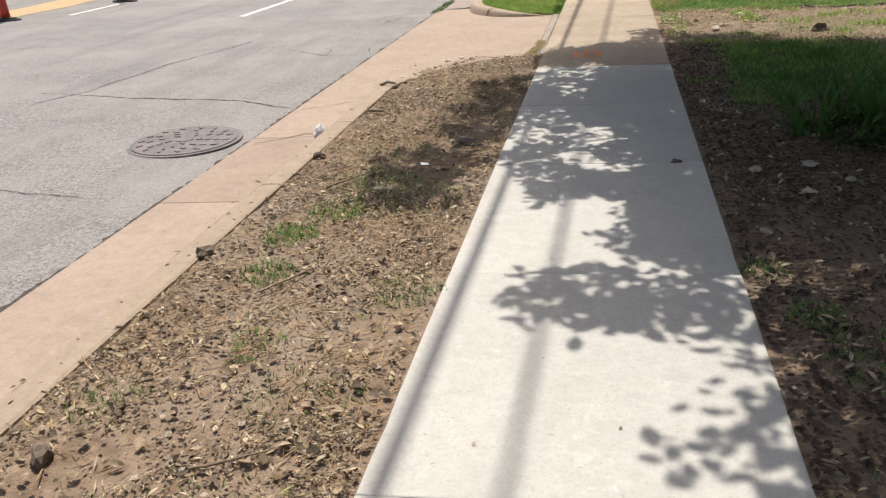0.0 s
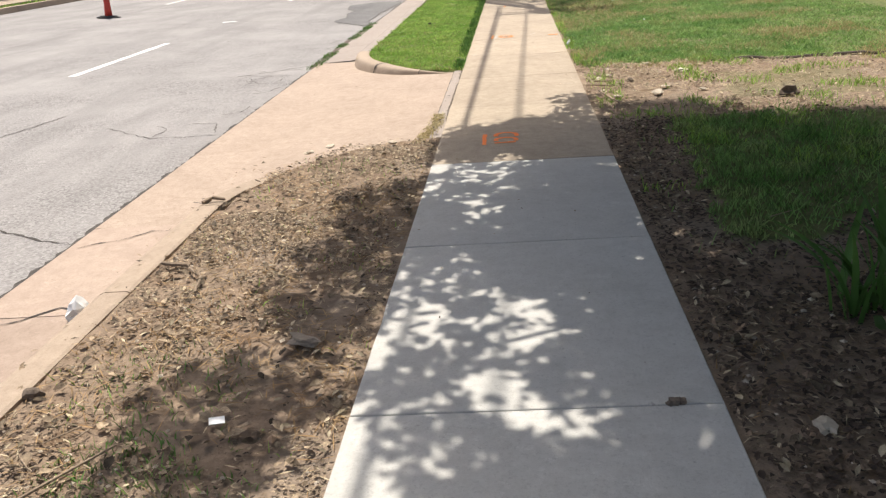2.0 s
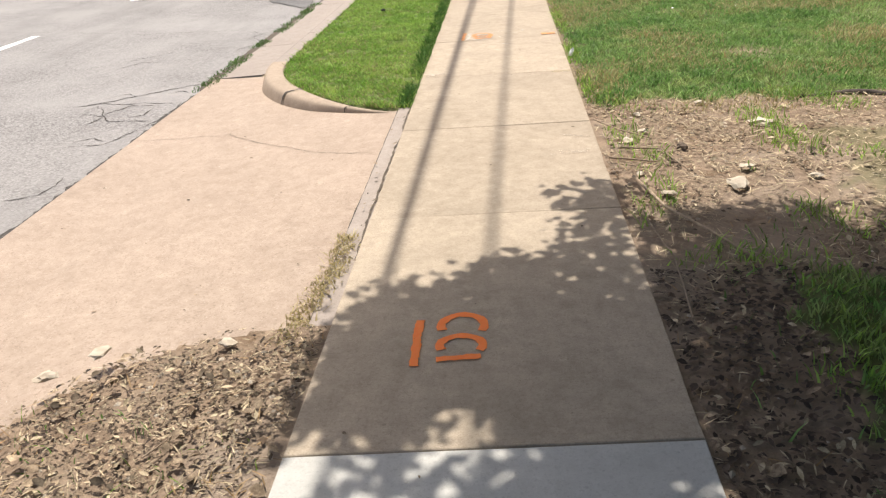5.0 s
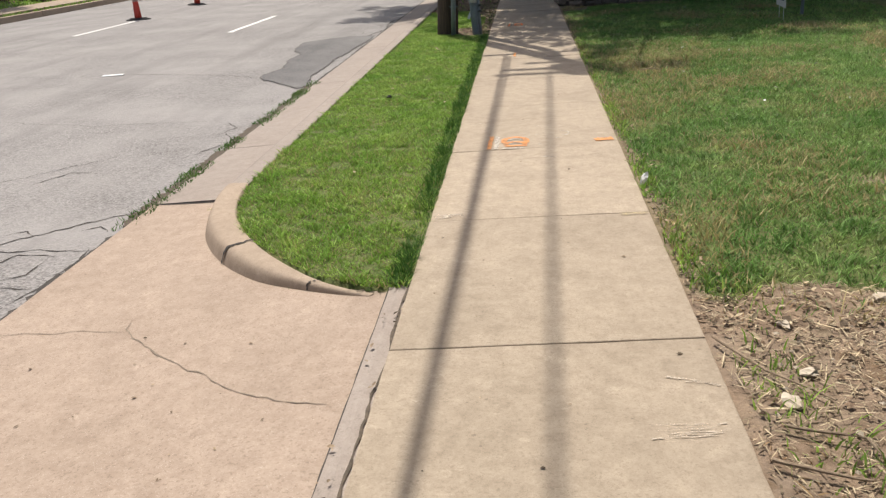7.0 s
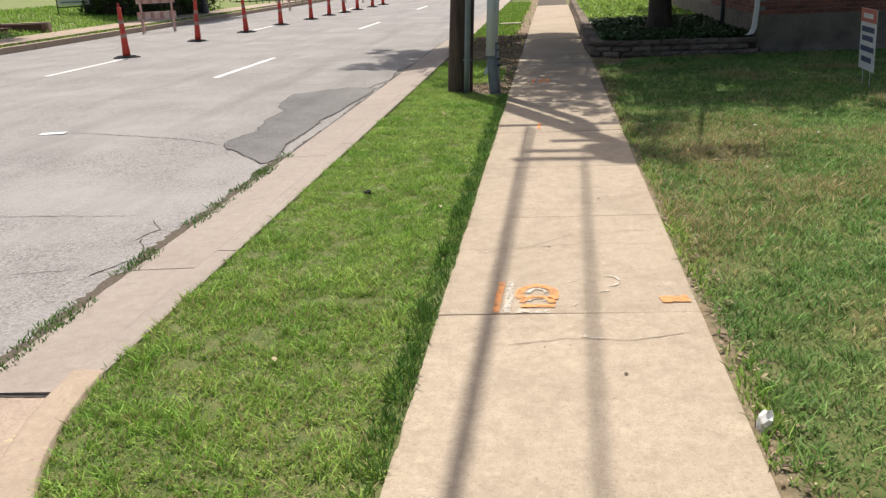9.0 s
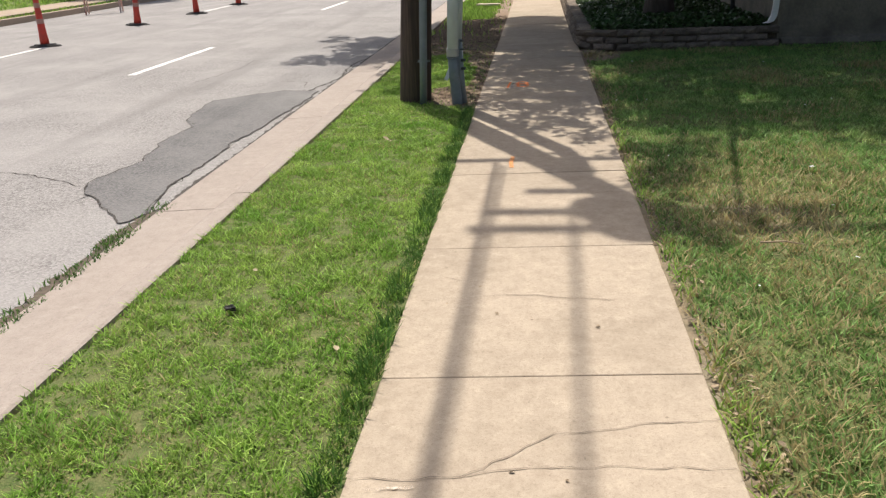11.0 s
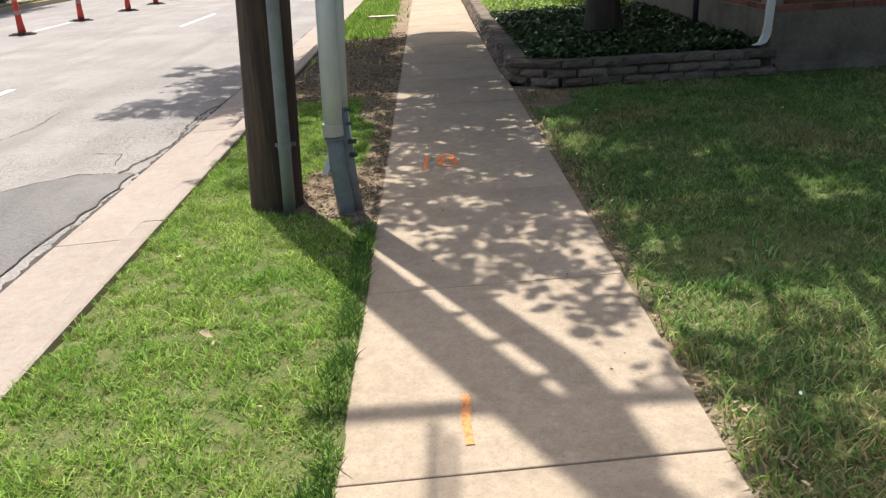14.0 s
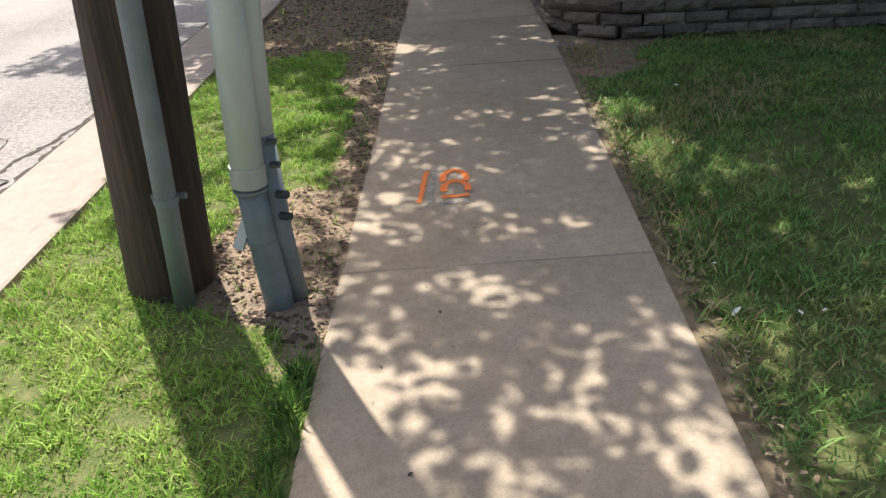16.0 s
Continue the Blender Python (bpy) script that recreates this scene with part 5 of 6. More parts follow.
part("pipe", pipe4([(0.0, 0, 0.2), (0.015, 0, 0.45), (0.03, 0, 2.6)], 0.036, 0.03), "paint_white", spout)
part("elbow", pipe4([(-0.12, -0.03, 0.035), (-0.05, -0.015, 0.055), (-0.008, 0, 0.13), (0.0, 0, 0.2)], 0.038, 0.033), "paint_white", spout)
part("strap", box(-0.04, 0.07, -0.036, 0.04, 0.9, 0.93, 0.003), "paint_white", spout)
gas = tagged(part("gas_riser", tube([(2.93, 26.1, 0.15), (2.93, 26.1, 1.4)], [0.035, 0.035], 12), "dark_steel", smooth=True), "dark steel pipe against the house foundation", "pipe")

# ---- yard sign ----
sign = tagged(new("yard_sign"), "white yard sign with red top and dark print on wires", "yard sign")
sign.matrix_basis = pose(3.5, 20.5, 0, 3, 0, -95)
part("panel", box(-0.32, 0.32, -0.003, 0.003, 0.17, 0.86, 0.001), "sign_white", sign)
part("header", box(-0.318, 0.318, -0.0075, -0.0035, 0.71, 0.858), "sign_red", sign, "faded red printed band")
for k, (z, w) in enumerate(((0.60, 0.25), (0.5, 0.22), (0.38, 0.27), (0.26, 0.2))):
    part("print_line", box(-w, w, -0.0075, -0.0035, z, z + 0.06), "sign_ink", sign)
part("header_print", box(-0.2, 0.2, -0.011, -0.008, 0.755, 0.81), "sign_white", sign)
for x in (-0.15, 0.15):
    part("stake", tube([(x, 0.008, -0.1), (x, 0.008, 0.5)], [0.004, 0.004], 6), "steel", sign)
tpost = tagged(part("fence_stake", box(3.9, 3.94, 20.9, 20.94, -0.1, 1.3, 0.005), "pipe_grey"), "thin grey-green steel stake beside the sign", "stake")

# ---- road-work delineators ----


def delineator():
    top = tagged(new("traffic_delineator"), "orange-red plastic delineator post on a black rubber base", "traffic delineator", group="delineators along the closed lane")
    bm = bmesh.new()
    for sx, sy, z0, z1 in ((0.31, 0.17, 0, 0.03), (0.22, 0.14, 0.03, 0.055)):
        lo = [bm.verts.new((math.cos(a) * sx, math.sin(a) * sy, z0)) for a in [math.pi * (k + 0.5) / 4 for k in range(8)]]
        hi = [bm.verts.new((math.cos(a) * sx * 0.93, math.sin(a) * sy * 0.9, z1)) for a in [math.pi * (k + 0.5) / 4 for k in range(8)]]
        for k in range(8):
            bm.faces.new((lo[k], lo[(k + 1) % 8], hi[(k + 1) % 8], hi[k]))
        bm.faces.new(hi)
        bm.faces.new(lo[::-1])
    part("base", bm, "rubber", top, "black rubber base")
    part("post", tube([(0, 0, 0.05), (0, 0, 0.3), (0, 0, 0.95), (0, 0, 1.07)], [0.085, 0.07, 0.045, 0.04], 16), "orange", top, "tapered orange-red plastic post", smooth=True)
    for z in (0.43, 0.72):
        r = 0.0705 - (z - 0.3) * 0.0385
        part("band", tube([(0, 0, z), (0, 0, z + 0.09)], [r + 0.002, r - 0.0015], 16), "reflective", top, "dull reflective band")
    part("grip", tube([(0, 0, 1.065), (0, 0, 1.09), (0, 0, 1.15)], [0.04, 0.02, 0.024], 12), "orange", top)
    return top


first = delineator()
first.matrix_basis = pose(-9.45, 27.45, road_z(-9.45, 0), 0, 0, 8)
r3 = random.Random(3)
for x, y in ((-10.35, 12.9), (-9.5, 15.3), (-9.35, 20.95), (-9.55, 31.5), (-9.27, 34.4), (-9.2, 37.5), (-8.95, 40.3), (-8.9, 42.7), (-8.75, 44.6), (-8.7, 46.8), (-8.5, 49.1), (-8.45, 51.4)):
    copy_thing(first, pose(x, y, road_z(x, 0), r3.uniform(-2, 2), r3.uniform(-3, 3), r3.uniform(-15, 15)))
sp = [(x + 0.15 * clump(x, y, 1.3), y, road_z(x, y) + 0.006 + 0.03 * max(0, 1 - abs(x + 11.1) / 0.6)) for y in np.linspace(10.5, 16.5, 20) for x in (-11.7, -11.4, -11.1, -10.8, -10.5 + 0.1 * clump(0, y, 2))]
tagged(raw("sand_spill", sp, [(j * 5 + i, j * 5 + i + 1, (j + 1) * 5 + i + 1, (j + 1) * 5 + i) for j in range(19) for i in range(4)], "sand", smooth=True), "low ridge of spilled tan sand on the closed lane", "sand")

# ---- the far side of the street ----
fk = tagged(new("far_kerb"), "concrete kerb on the far side of the road", "kerb", kind="structure")
for k in range(14):
    y0 = -10 + 6 * k
    part("kerb_stone", box(-14.78, -14.6, y0 + 0.01, y0 + 5.99, -0.3, 0.05, 0.02), "kerb_concrete", fk)
fp = tagged(raw("far_pavement", [(-16.9, -10, 0.07), (-15.15, -10, 0.07), (-15.15, 80, 0.07), (-16.9, 80, 0.07)], [(0, 1, 2, 3)], "bed"), "tan concrete sidewalk across the road", "sidewalk", kind="structure")
for k in range(40):
    y0 = -10 + 2.2 * k
    part("slab", box(-16.9, -15.15, y0 + 0.005, y0 + 2.195, -0.05, 0.085, 0.006), "kerb_concrete", fp)
fl = [(x, y, z + 0.03 * clump(x, y, 0.7)) for y in np.linspace(-10, 80, 46) for x, z in ((-60, 1.6), (-30, 0.9), (-22, 0.55), (-18.6, 0.22), (-16.92, 0.07))]
tagged(raw("far_lawn", fl, [(j * 5 + i, j * 5 + i + 1, (j + 1) * 5 + i + 1, (j + 1) * 5 + i) for j in range(45) for i in range(4)], "far_lawn", smooth=True), "sloping lawn across the road", "lawn", kind="structure")
fg = scatter(22000, -24, -16.9, 26, 52, lambda x, y: 1.0, lambda x, y: interp(x, ((-30, 0.9), (-22, 0.55), (-18.6, 0.22), (-16.92, 0.07))), 44)
blades("far_grass", fg, 0.11, 0.03, "grass", "sunlit grass on the lawn across the road")
fg = scatter(2500, -15.15, -14.8, 10, 52, lambda x, y: 1.0, lambda x, y: 0.02, 45)
blades("kerb_grass", fg, 0.09, 0.03, "grass", "narrow grass strip behind the far kerb")

steps = tagged(new("garden_steps"), "dark brick steps cut into the far lawn", "steps")
steps.location = (-17.0, 35.4, 0)
part("cheek_wall", box(-5.0, 0, 1.1, 1.3, -0.1, 0.42, 0.02), "kerb_concrete", steps, "pale concrete coping beside the steps")
part("back_wall", box(-5.0, -0.1, 0.9, 1.095, -0.1, 0.38), "dark_step", steps, "dark brown brick cheek")
for k in range(4):
    part("step", box(-5.0, -0.5 - 0.35 * k, -2.5, 0.895, -0.1 + 0.12 * k, 0.06 + 0.12 * k, 0.01), "dark_step", steps, "dark brick tread with pale edge")

realty = tagged(new("lawn_sign"), "white panel sign in a dark frame on the lawn", "lawn sign")
realty.matrix_basis = pose(-20.2, 43.6, 0.42, 0, 0, 25)
part("panel", box(-0.62, 0.62, -0.01, 0.01, 0.35, 1.1, 0.003), "sign_white", realty)
part("print_line", box(-0.5, 0.5, -0.018, -0.011, 0.45, 0.5), "pipe_grey", realty)
for x in (-0.68, 0.66):
    part("post", box(x, x + 0.05, -0.02, 0.02, -0.3, 1.2, 0.004), "dark_steel", realty)
part("rail", box(-0.68, 0.7, -0.015, 0.015, 0.26, 0.31, 0.003), "dark_steel", realty)

hedge = tagged(new("hedge"), "dense dark green clipped hedge across the road", "hedge")
hedge.location = (-18.4, 46.8, 0.1)
rr = np.random.default_rng(51)
hp = np.stack([rr.uniform(-2.2, 2.0, 9000), rr.uniform(-3.2, 3.6, 9000), rr.uniform(-0.05, 1.9, 9000)], 1)
hp += 0.25 * np.stack([np.sin(hp[:, 1] * 2), np.cos(hp[:, 0] * 3), np.sin(hp[:, 0] * 2 + hp[:, 1])], 1)
ob = flakes("foliage", np.concatenate([hp, np.ones((9000, 1))], 1), 0.22, "leaf", "", "", 0.9, 0.6, rr)
ob.parent = hedge
part("core", box(-1.8, 1.6, -2.6, 3.0, -0.1, 1.3, 0.2), "bark", hedge, "dark twiggy inside of the hedge")


def barricade(x, y, yaw):
    top = tagged(new("barricade"), "folding road barricade with weathered striped boards", "barricade", group="barricades at the closed lane")
    top.matrix_basis = pose(x, y, road_z(x, 0) if x > -14.6 else 0.08, 0, 0, yaw)
    for sx in (-0.5, 0.5):
        for sy in (-1, 1):
            part("leg", tube([(sx, sy * 0.28, 0), (sx, sy * 0.03, 1.25)], [0.025, 0.025], 6), "wood_board", top)
    for z in (0.45, 0.95):
        bd = part("board", box(-0.62, 0.62, -0.20 + z * 0.16 - 0.02, -0.20 + z * 0.16, z, z + 0.24, 0.004), "wood_board", top, "faded striped board")
        for k in range(4):
            part("stripe", box(-0.5 + 0.3 * k, -0.38 + 0.3 * k, -0.20 + z * 0.16 - 0.026, -0.20 + z * 0.16 - 0.021, z + 0.01, z + 0.23), "reflective", bd)
    return top


barricade(-13.3, 37.0, 20)
barricade(-12.3, 50.0, 10)
barricade(-11.0, 56.0, 5)
lp = tagged(new("street_lamp"), "dark green street lamp post across the road", "street lamp")
lp.location = (-15.9, 47.0, 0)
part("base", tube([(0, 0, -0.05), (0, 0, 0.5), (0, 0, 0.55)], [0.19, 0.17, 0.12], 12), "dark_steel", lp)
part("post", tube([(0, 0, 0.5), (0, 0, 3.0), (0, 0, 6)], [0.12, 0.1, 0.07], 12), "dark_steel", lp)
fence = tagged(new("picket_railing"), "painted yellow-green metal railing far along the street", "railing")
fence.location = (-18.6, 58, 0.05)
for k in range(24):
    part("baluster", box(-4 + k * 0.4, -3.95 + k * 0.4, -0.02, 0.02, 0, 1.1), "weed" if k % 3 else "dark_steel", fence)
for z in (0.15, 1.05):
    part("rail", box(-4.1, 5.6, -0.025, 0.025, z, z + 0.06), "dark_steel", fence)

# ---- grass ----
BLADE_Z = lambda x, y: lowland(x, y) * 0.8 - 0.004


def verge_keep(x, y):
    return 0.0 if x < verge_edge(y) - 0.005 or x > -0.715 else 1 - 0.97 * bare_verge(x, y)


def tuft(x, y):
    return max(0.25, 0.8 + 0.7 * clump(x, y, 4.5) + 0.75 * clump(x, y, 13))


blades("verge_grass", scatter(190000, -2.0, -0.71, 11.42, 25.5, verge_keep, BLADE_Z, 61, tuft), 0.036, 0.0062, "grass", "lush bright green mown grass on the verge", 1.3)
blades("verge_dry_grass", scatter(42000, -2.0, -0.71, 11.42, 25.5, lambda x, y: verge_keep(x, y) * max(0, 0.25 + clump(x, y, 2.2, 8) + (0.35 if y < 14 else 0) - 0.02 * (y - 14)), BLADE_Z, 62, tuft), 0.04, 0.006, "dry_grass", "dry straw among the verge grass", 1.0)
# the darker green paints the shaded flank of the verge edge
blades("edge_grass", scatter(11000, -0.80, -0.70, 11.45, 24.0, lambda x, y: verge_keep(min(x, -0.72), y) * max(0.25, 0.8 + clump(x, y, 3, 31)), lambda x, y: -0.01, 60, tuft), 0.07, 0.0065, "weed", "longer grass along the sidewalk edge of the verge, coloured dark as if shaded", 0.7)
blades("distant_verge_grass", scatter(15000, -1.95, -0.71, 25.5, 46, verge_keep, BLADE_Z, 63), 0.09, 0.02, "grass", "green grass on the far stretch of verge")


def yard_keep(x, y):
    d = 1 - 0.96 * bare_yard(x, y)
    return d * (0.35 + 0.65 * (clump(x, y, 1.1, 2) > -0.25)) * (1.0 if x < 3.2 else 0.45)


blades("yard_grass", scatter(330000, 0.52, 5.2, 11.0, 24.2, yard_keep, BLADE_Z, 64, tuft), 0.036, 0.007, "lawn_grass", "mown green lawn, thin in places", 1.3)
blades("yard_dry_grass", scatter(120000, 0.52, 4.2, 11.0, 24.0, lambda x, y: max(0, 0.02 + 1.7 * clump(x, y, 1.1, 2 + 7)) + 1.2 * max(0, 1 - math.hypot(x - 1.1, (y - 17.2) * 0.8) / 0.9) + 1.2 * max(0, 1 - math.hypot(x - 1.5, (y - 18.0) * 0.8) / 0.8) + 0.7 * max(0, 1 - math.hypot(x - 0.8, (y - 15.6) * 0.5) / 0.8), BLADE_Z, 65, tuft), 0.05, 0.0075, "dry_grass", "dry straw-coloured patches in the lawn", 1.1)
blades("shaded_grass", scatter(42000, 0.65, 4.2, 5.9, 9.2, lambda x, y: max(0, yard_keep(x, y) * (0.75 + 0.8 * clump(x, y, 3.5, 33))), BLADE_Z, 66, tuft), 0.05, 0.0075, "lawn_grass", "long grass on the shaded side of the dirt yard", 0.9)
blades("sparse_grass", scatter(30000, 0.55, 3.6, 7.0, 11.5, lambda x, y: max(0, 1.5 * clump(x, y, 2.3, 6) - 0.08), BLADE_Z, 67, tuft), 0.06, 0.007, "grass", "sparse grass tufts in bare dirt", 0.9)
sprigs = []
r6 = random.Random(6)
for cx, cy, rad, cnt in ((-1.55, 3.62, 0.14, 420), (-1.42, 3.95, 0.16, 380), (-1.35, 4.45, 0.25, 380), (-1.5, 3.2, 0.13, 260), (-1.1, 4.2, 0.3, 220), (-0.85, 3.1, 0.16, 160), (-1.3, 2.6, 0.12, 120), (-1.65, 2.2, 0.14, 120), (-1.0, 2.3, 0.2, 120), (-1.4, 5.0, 0.3, 180), (-1.2, 1.6, 0.3, 140),
                         (-1.7, 0.9, 0.2, 120), (-1.1, 0.6, 0.3, 140), (0.7, 3.0, 0.12, 200), (0.85, 2.7, 0.2, 220), (0.8, 1.9, 0.3, 260), (0.6, 3.4, 0.1, 120), (1.3, 8.9, 0.4, 120), (-1.3, 7.6, 0.3, 60)):
    for _ in range(cnt):
        a, q = r6.uniform(0, 6.3), rad * math.sqrt(r6.random())
        x, y = cx + q * math.cos(a), cy + q * math.sin(a)
        sprigs.append((x, y, lowland(x, y) - 0.01, 1.0))
blades("dirt_sprigs", sprigs, 0.036, 0.0055, "lawn_grass", "small green grass sprigs growing in the dirt strip", 0.8)
blades("dead_grass", scatter(22000, -1.87, -0.71, -1.0, 8.35, lambda x, y: (1.0 if soil_front(x, y) else 0) * max(0, 0.15 + 1.5 * clump(x, y, 1.2, 21)), lambda x, y: lowland(x, y) - 0.008, 73), 0.022, 0.005, "dead_grass", "rusty flattened dead grass on the dirt strip", 2.6)
blades("yard_dead_grass", scatter(18000, 0.5, 3.2, -1.0, 11.3, lambda x, y: bare_yard(x, y) * max(0, 0.1 + 1.4 * clump(x, y, 1.2, 22)), lambda x, y: lowland(x, y) - 0.01, 74), 0.022, 0.005, "dead_grass", "rusty flattened dead grass on the dirt yard", 2.6)
blades("thin_sprigs", scatter(6000, -1.87, -0.71, -1.0, 8.0, lambda x, y: (1.0 if soil_front(x, y) else 0) * max(0, 0.9 * clump(x, y, 2.6, 23)), lambda x, y: lowland(x, y) - 0.01, 75), 0.03, 0.005, "grass", "thin green sprouts in the dirt strip", 1.4)
gw = scatter(5200, -2.77, -2.62, 12.6, 18.0, lambda x, y: max(0, 0.25 + 1.2 * clump(x, y, 2.2, 3)), lambda x, y: -0.125, 68)
blades("gutter_weeds", gw, 0.035, 0.008, "weed", "weeds growing along the gutter seam", 0.9)
gw = scatter(2600, -0.93, -0.70, 8.3, 9.25, lambda x, y: max(0, 1 - abs(x + 0.775 + 0.13 * max(0, 8.9 - y)) / 0.075), lambda x, y: -0.012, 69)
blades("joint_straw", gw, 0.02, 0.006, "dry_grass", "dry straw caught along the apron edge", 1.6)
blades("edge_weeds", scatter(2600, 0.50, 0.60, 11.3, 19.5, lambda x, y: max(0, 0.4 + clump(x, y, 1.5, 12)), lambda x, y: -0.01, 70), 0.06, 0.008, "grass", "weeds along the sidewalk edge", 1.0)


def strap_leaf(seed):
    """One arching, folded strap leaf, widest below the middle and pointed at the tip."""
    q = random.Random(seed)
    verts, faces = [], []
    arch = q.uniform(0.05, 0.45)
    for k in range(9):
        f = k / 8
        w = 0.017 * (0.75 + 0.6 * f - 1.34 * f ** 2.5)
        x, z = arch * f ** 2.2 * 0.6, f * (1 - 0.35 * arch * f ** 2) * 0.42
        tw = 0.5 * math.sin(seed + 1.5 * f)
        for side, drop in ((-1, 0.0), (0, -0.004), (1, 0.0)):
            verts.append((x - drop + side * w * math.sin(tw), side * w * math.cos(tw), z))
        if k:
            a, b = 3 * k - 3, 3 * k
            faces += [(a, a + 1, b + 1, b), (a + 1, a + 2, b + 2, b + 1)]
    me = bpy.data.meshes.new("leaf")
    me.from_pydata(verts, [], faces)
    me.polygons.foreach_set("use_smooth", [True] * len(me.polygons))
    return me


STRAPS = [strap_leaf(k) for k in range(8)]


def iris(x, y, n, seed):
    """A clump of long strap leaves that fan out from the ground."""
    q = random.Random(seed)
    base = tagged(new("strap_leaf_plant"), "tall clump of green strap-shaped leaves in the dirt", "plant", group="strap-leaf plants under the tree")
    base.location = (x, y, 0)
    for _ in range(n):
        a, r = q.uniform(0, 6.28), abs(q.gauss(0, 0.09))
        k = q.uniform(0.6, 1.2)
        m = Matrix.Translation((r * math.cos(a), r * math.sin(a), -0.015)) @ Matrix.Rotation(a + q.gauss(0, 0.7), 4, "Z") @ Matrix.Rotation(math.radians(q.uniform(0, 14) + 60 * r), 4, "Y") @ Matrix.Scale(k, 4)
        link("leaf", q.choice(STRAPS), "weed", base, "", m)
    return base


iris(1.22, 5.5, 24, 1)
iris(1.5, 5.35, 36, 2)
iris(1.85, 5.6, 36, 3)
iris(1.45, 5.8, 28, 4)
iris(1.1, 5.42, 8, 5)
bl = scatter(2600, 1.1, 2.6, 4.7, 5.8, lambda x, y: max(0, 1 - math.hypot((x - 1.75) / 0.65, (y - 5.25) / 0.45)), lambda x, y: 0.04 + 0.3 * random.random() * max(0.1, 1 - math.hypot((x - 1.75) / 0.65, (y - 5.25) / 0.45)), 72)
flakes("low_shrub", bl, 0.07, "leaf", "low dark leafy plant in the shaded dirt", "shrub", 1.0, 0.6)

# ---- litter, pebbles, stones and twigs ----


def verge_spot(x, y):
    return min(1.0, max(0.06, 0.42 + 1.1 * clump(x, y, 1.3, 15) + 0.7 * clump(x, y, 5, 16))) if soil_front(x, y) else 0.0


chip_z = lambda x, y: lowland(x, y) + 0.004
flakes("dry_leaf_litter", scatter(56000, -1.88, -0.71, -1.5, 8.4, verge_spot, chip_z, 81), 0.018, "litter", "dry brown leaves and chips strewn over dirt", "leaf litter", 0.3, 0.42)
flakes("straw_litter", scatter(20000, -1.88, -0.71, -1.5, 8.4, lambda x, y: verge_spot(x, y) * min(1, 0.35 + 0.7 * abs(clump(x, y, 1.4, 3)) + (0.4 if y > 5.5 else 0)), chip_z, 82), 0.04, "straw", "pale straw and mown clippings on dirt", "leaf litter", 0.25, 0.09)
flakes("fallen_leaves", scatter(2600, -1.86, -0.72, -1.0, 8.3, verge_spot, lambda x, y: lowland(x, y) + 0.01, 95), 0.03, "straw", "pale curled fallen leaves on the dirt strip", "leaf litter", 0.5, 0.4)
yl = lambda x, y: bare_yard(x, y) * min(1.0, max(0.08, 0.5 + 1.1 * clump(x, y, 1.4, 15) + 0.7 * clump(x, y, 5, 16))) * (1 if x < 2.6 else 0.5)
flakes("yard_leaf_litter", scatter(46000, 0.5, 3.6, -1.5, 11.6, yl, chip_z, 83), 0.02, "litter", "dry leaves and wood chips on the dirt yard", "leaf litter", 0.3, 0.42)
flakes("yard_straw_litter", scatter(30000, 0.5, 3.6, -1.5, 11.6, lambda x, y: yl(x, y) * (1 if y > 8.7 else 0.5), chip_z, 84), 0.042, "straw", "pale straw on the dirt yard", "leaf litter", 0.25, 0.09)
flakes("verge_leaf_litter", scatter(22000, -1.95, -0.7, 20.3, 30, bare_verge, chip_z, 85), 0.024, "litter", "dry leaves on the bare part of the verge", "leaf litter", 0.3, 0.42)
flakes("pole_mould", scatter(9000, -1.95, -0.7, 20.3, 30, lambda x, y: bare_verge(x, y) * max(0.1, 0.5 + clump(x, y, 2.5, 61)), chip_z, 105), 0.03, "mould_and_shade", "dark rotting leaves on the bare verge behind the pole", "leaf litter", 0.4, 0.5)
flakes("yard_fallen_leaves", scatter(4200, 0.52, 3.4, -1.0, 11.4, yl, lambda x, y: lowland(x, y) + 0.016, 96), 0.036, "straw", "pale curled fallen leaves on the dirt yard", "leaf litter", 0.5, 0.4)
flakes("yard_broad_leaves", scatter(1500, 0.52, 3.4, -1.0, 11.3, yl, lambda x, y: lowland(x, y) + 0.012, 101), 0.045, "litter", "broad curled brown leaves on the dirt yard", "leaf litter", 0.5, 0.6)
flakes("broad_leaves", scatter(1300, -1.86, -0.72, -1.0, 8.3, lambda x, y: 1.0 if soil_front(x, y) else 0.0, lambda x, y: lowland(x, y) + 0.012, 102), 0.04, "litter", "broad curled brown leaves on the dirt strip", "leaf litter", 0.5, 0.6)
# dense dark flakes put extra shade on the dirt under the tree
flakes("leaf_mould", scatter(56000, 0.5, 3.6, -1.5, 8.8, lambda x, y: bare_yard(x, y) * max(0.25, min(1, 0.8 + 0.8 * clump(x, y, 1.6, 19))), lambda x, y: lowland(x, y) + 0.002, 103), 0.03, "mould_and_shade", "dark leaves and bark crumbs that deepen the shade under the tree", "leaf litter", 0.35, 0.5)
flakes("verge_mould", scatter(7000, -1.87, -0.72, -1.0, 8.3, verge_spot, lambda x, y: lowland(x, y) + 0.006, 104), 0.018, "mould_and_shade", "dark bark crumbs and rotten leaves on the dirt strip", "leaf litter", 0.4, 0.5)
flakes("yard_chips", scatter(6000, 0.55, 3.5, 9.2, 11.5, lambda x, y: bare_yard(x, y) * min(1, 0.5 + clump(x, y, 2.2, 51)), chip_z, 97), 0.034, "straw", "pale dry chips and straw on the sunny dirt", "leaf litter", 0.3, 0.16)
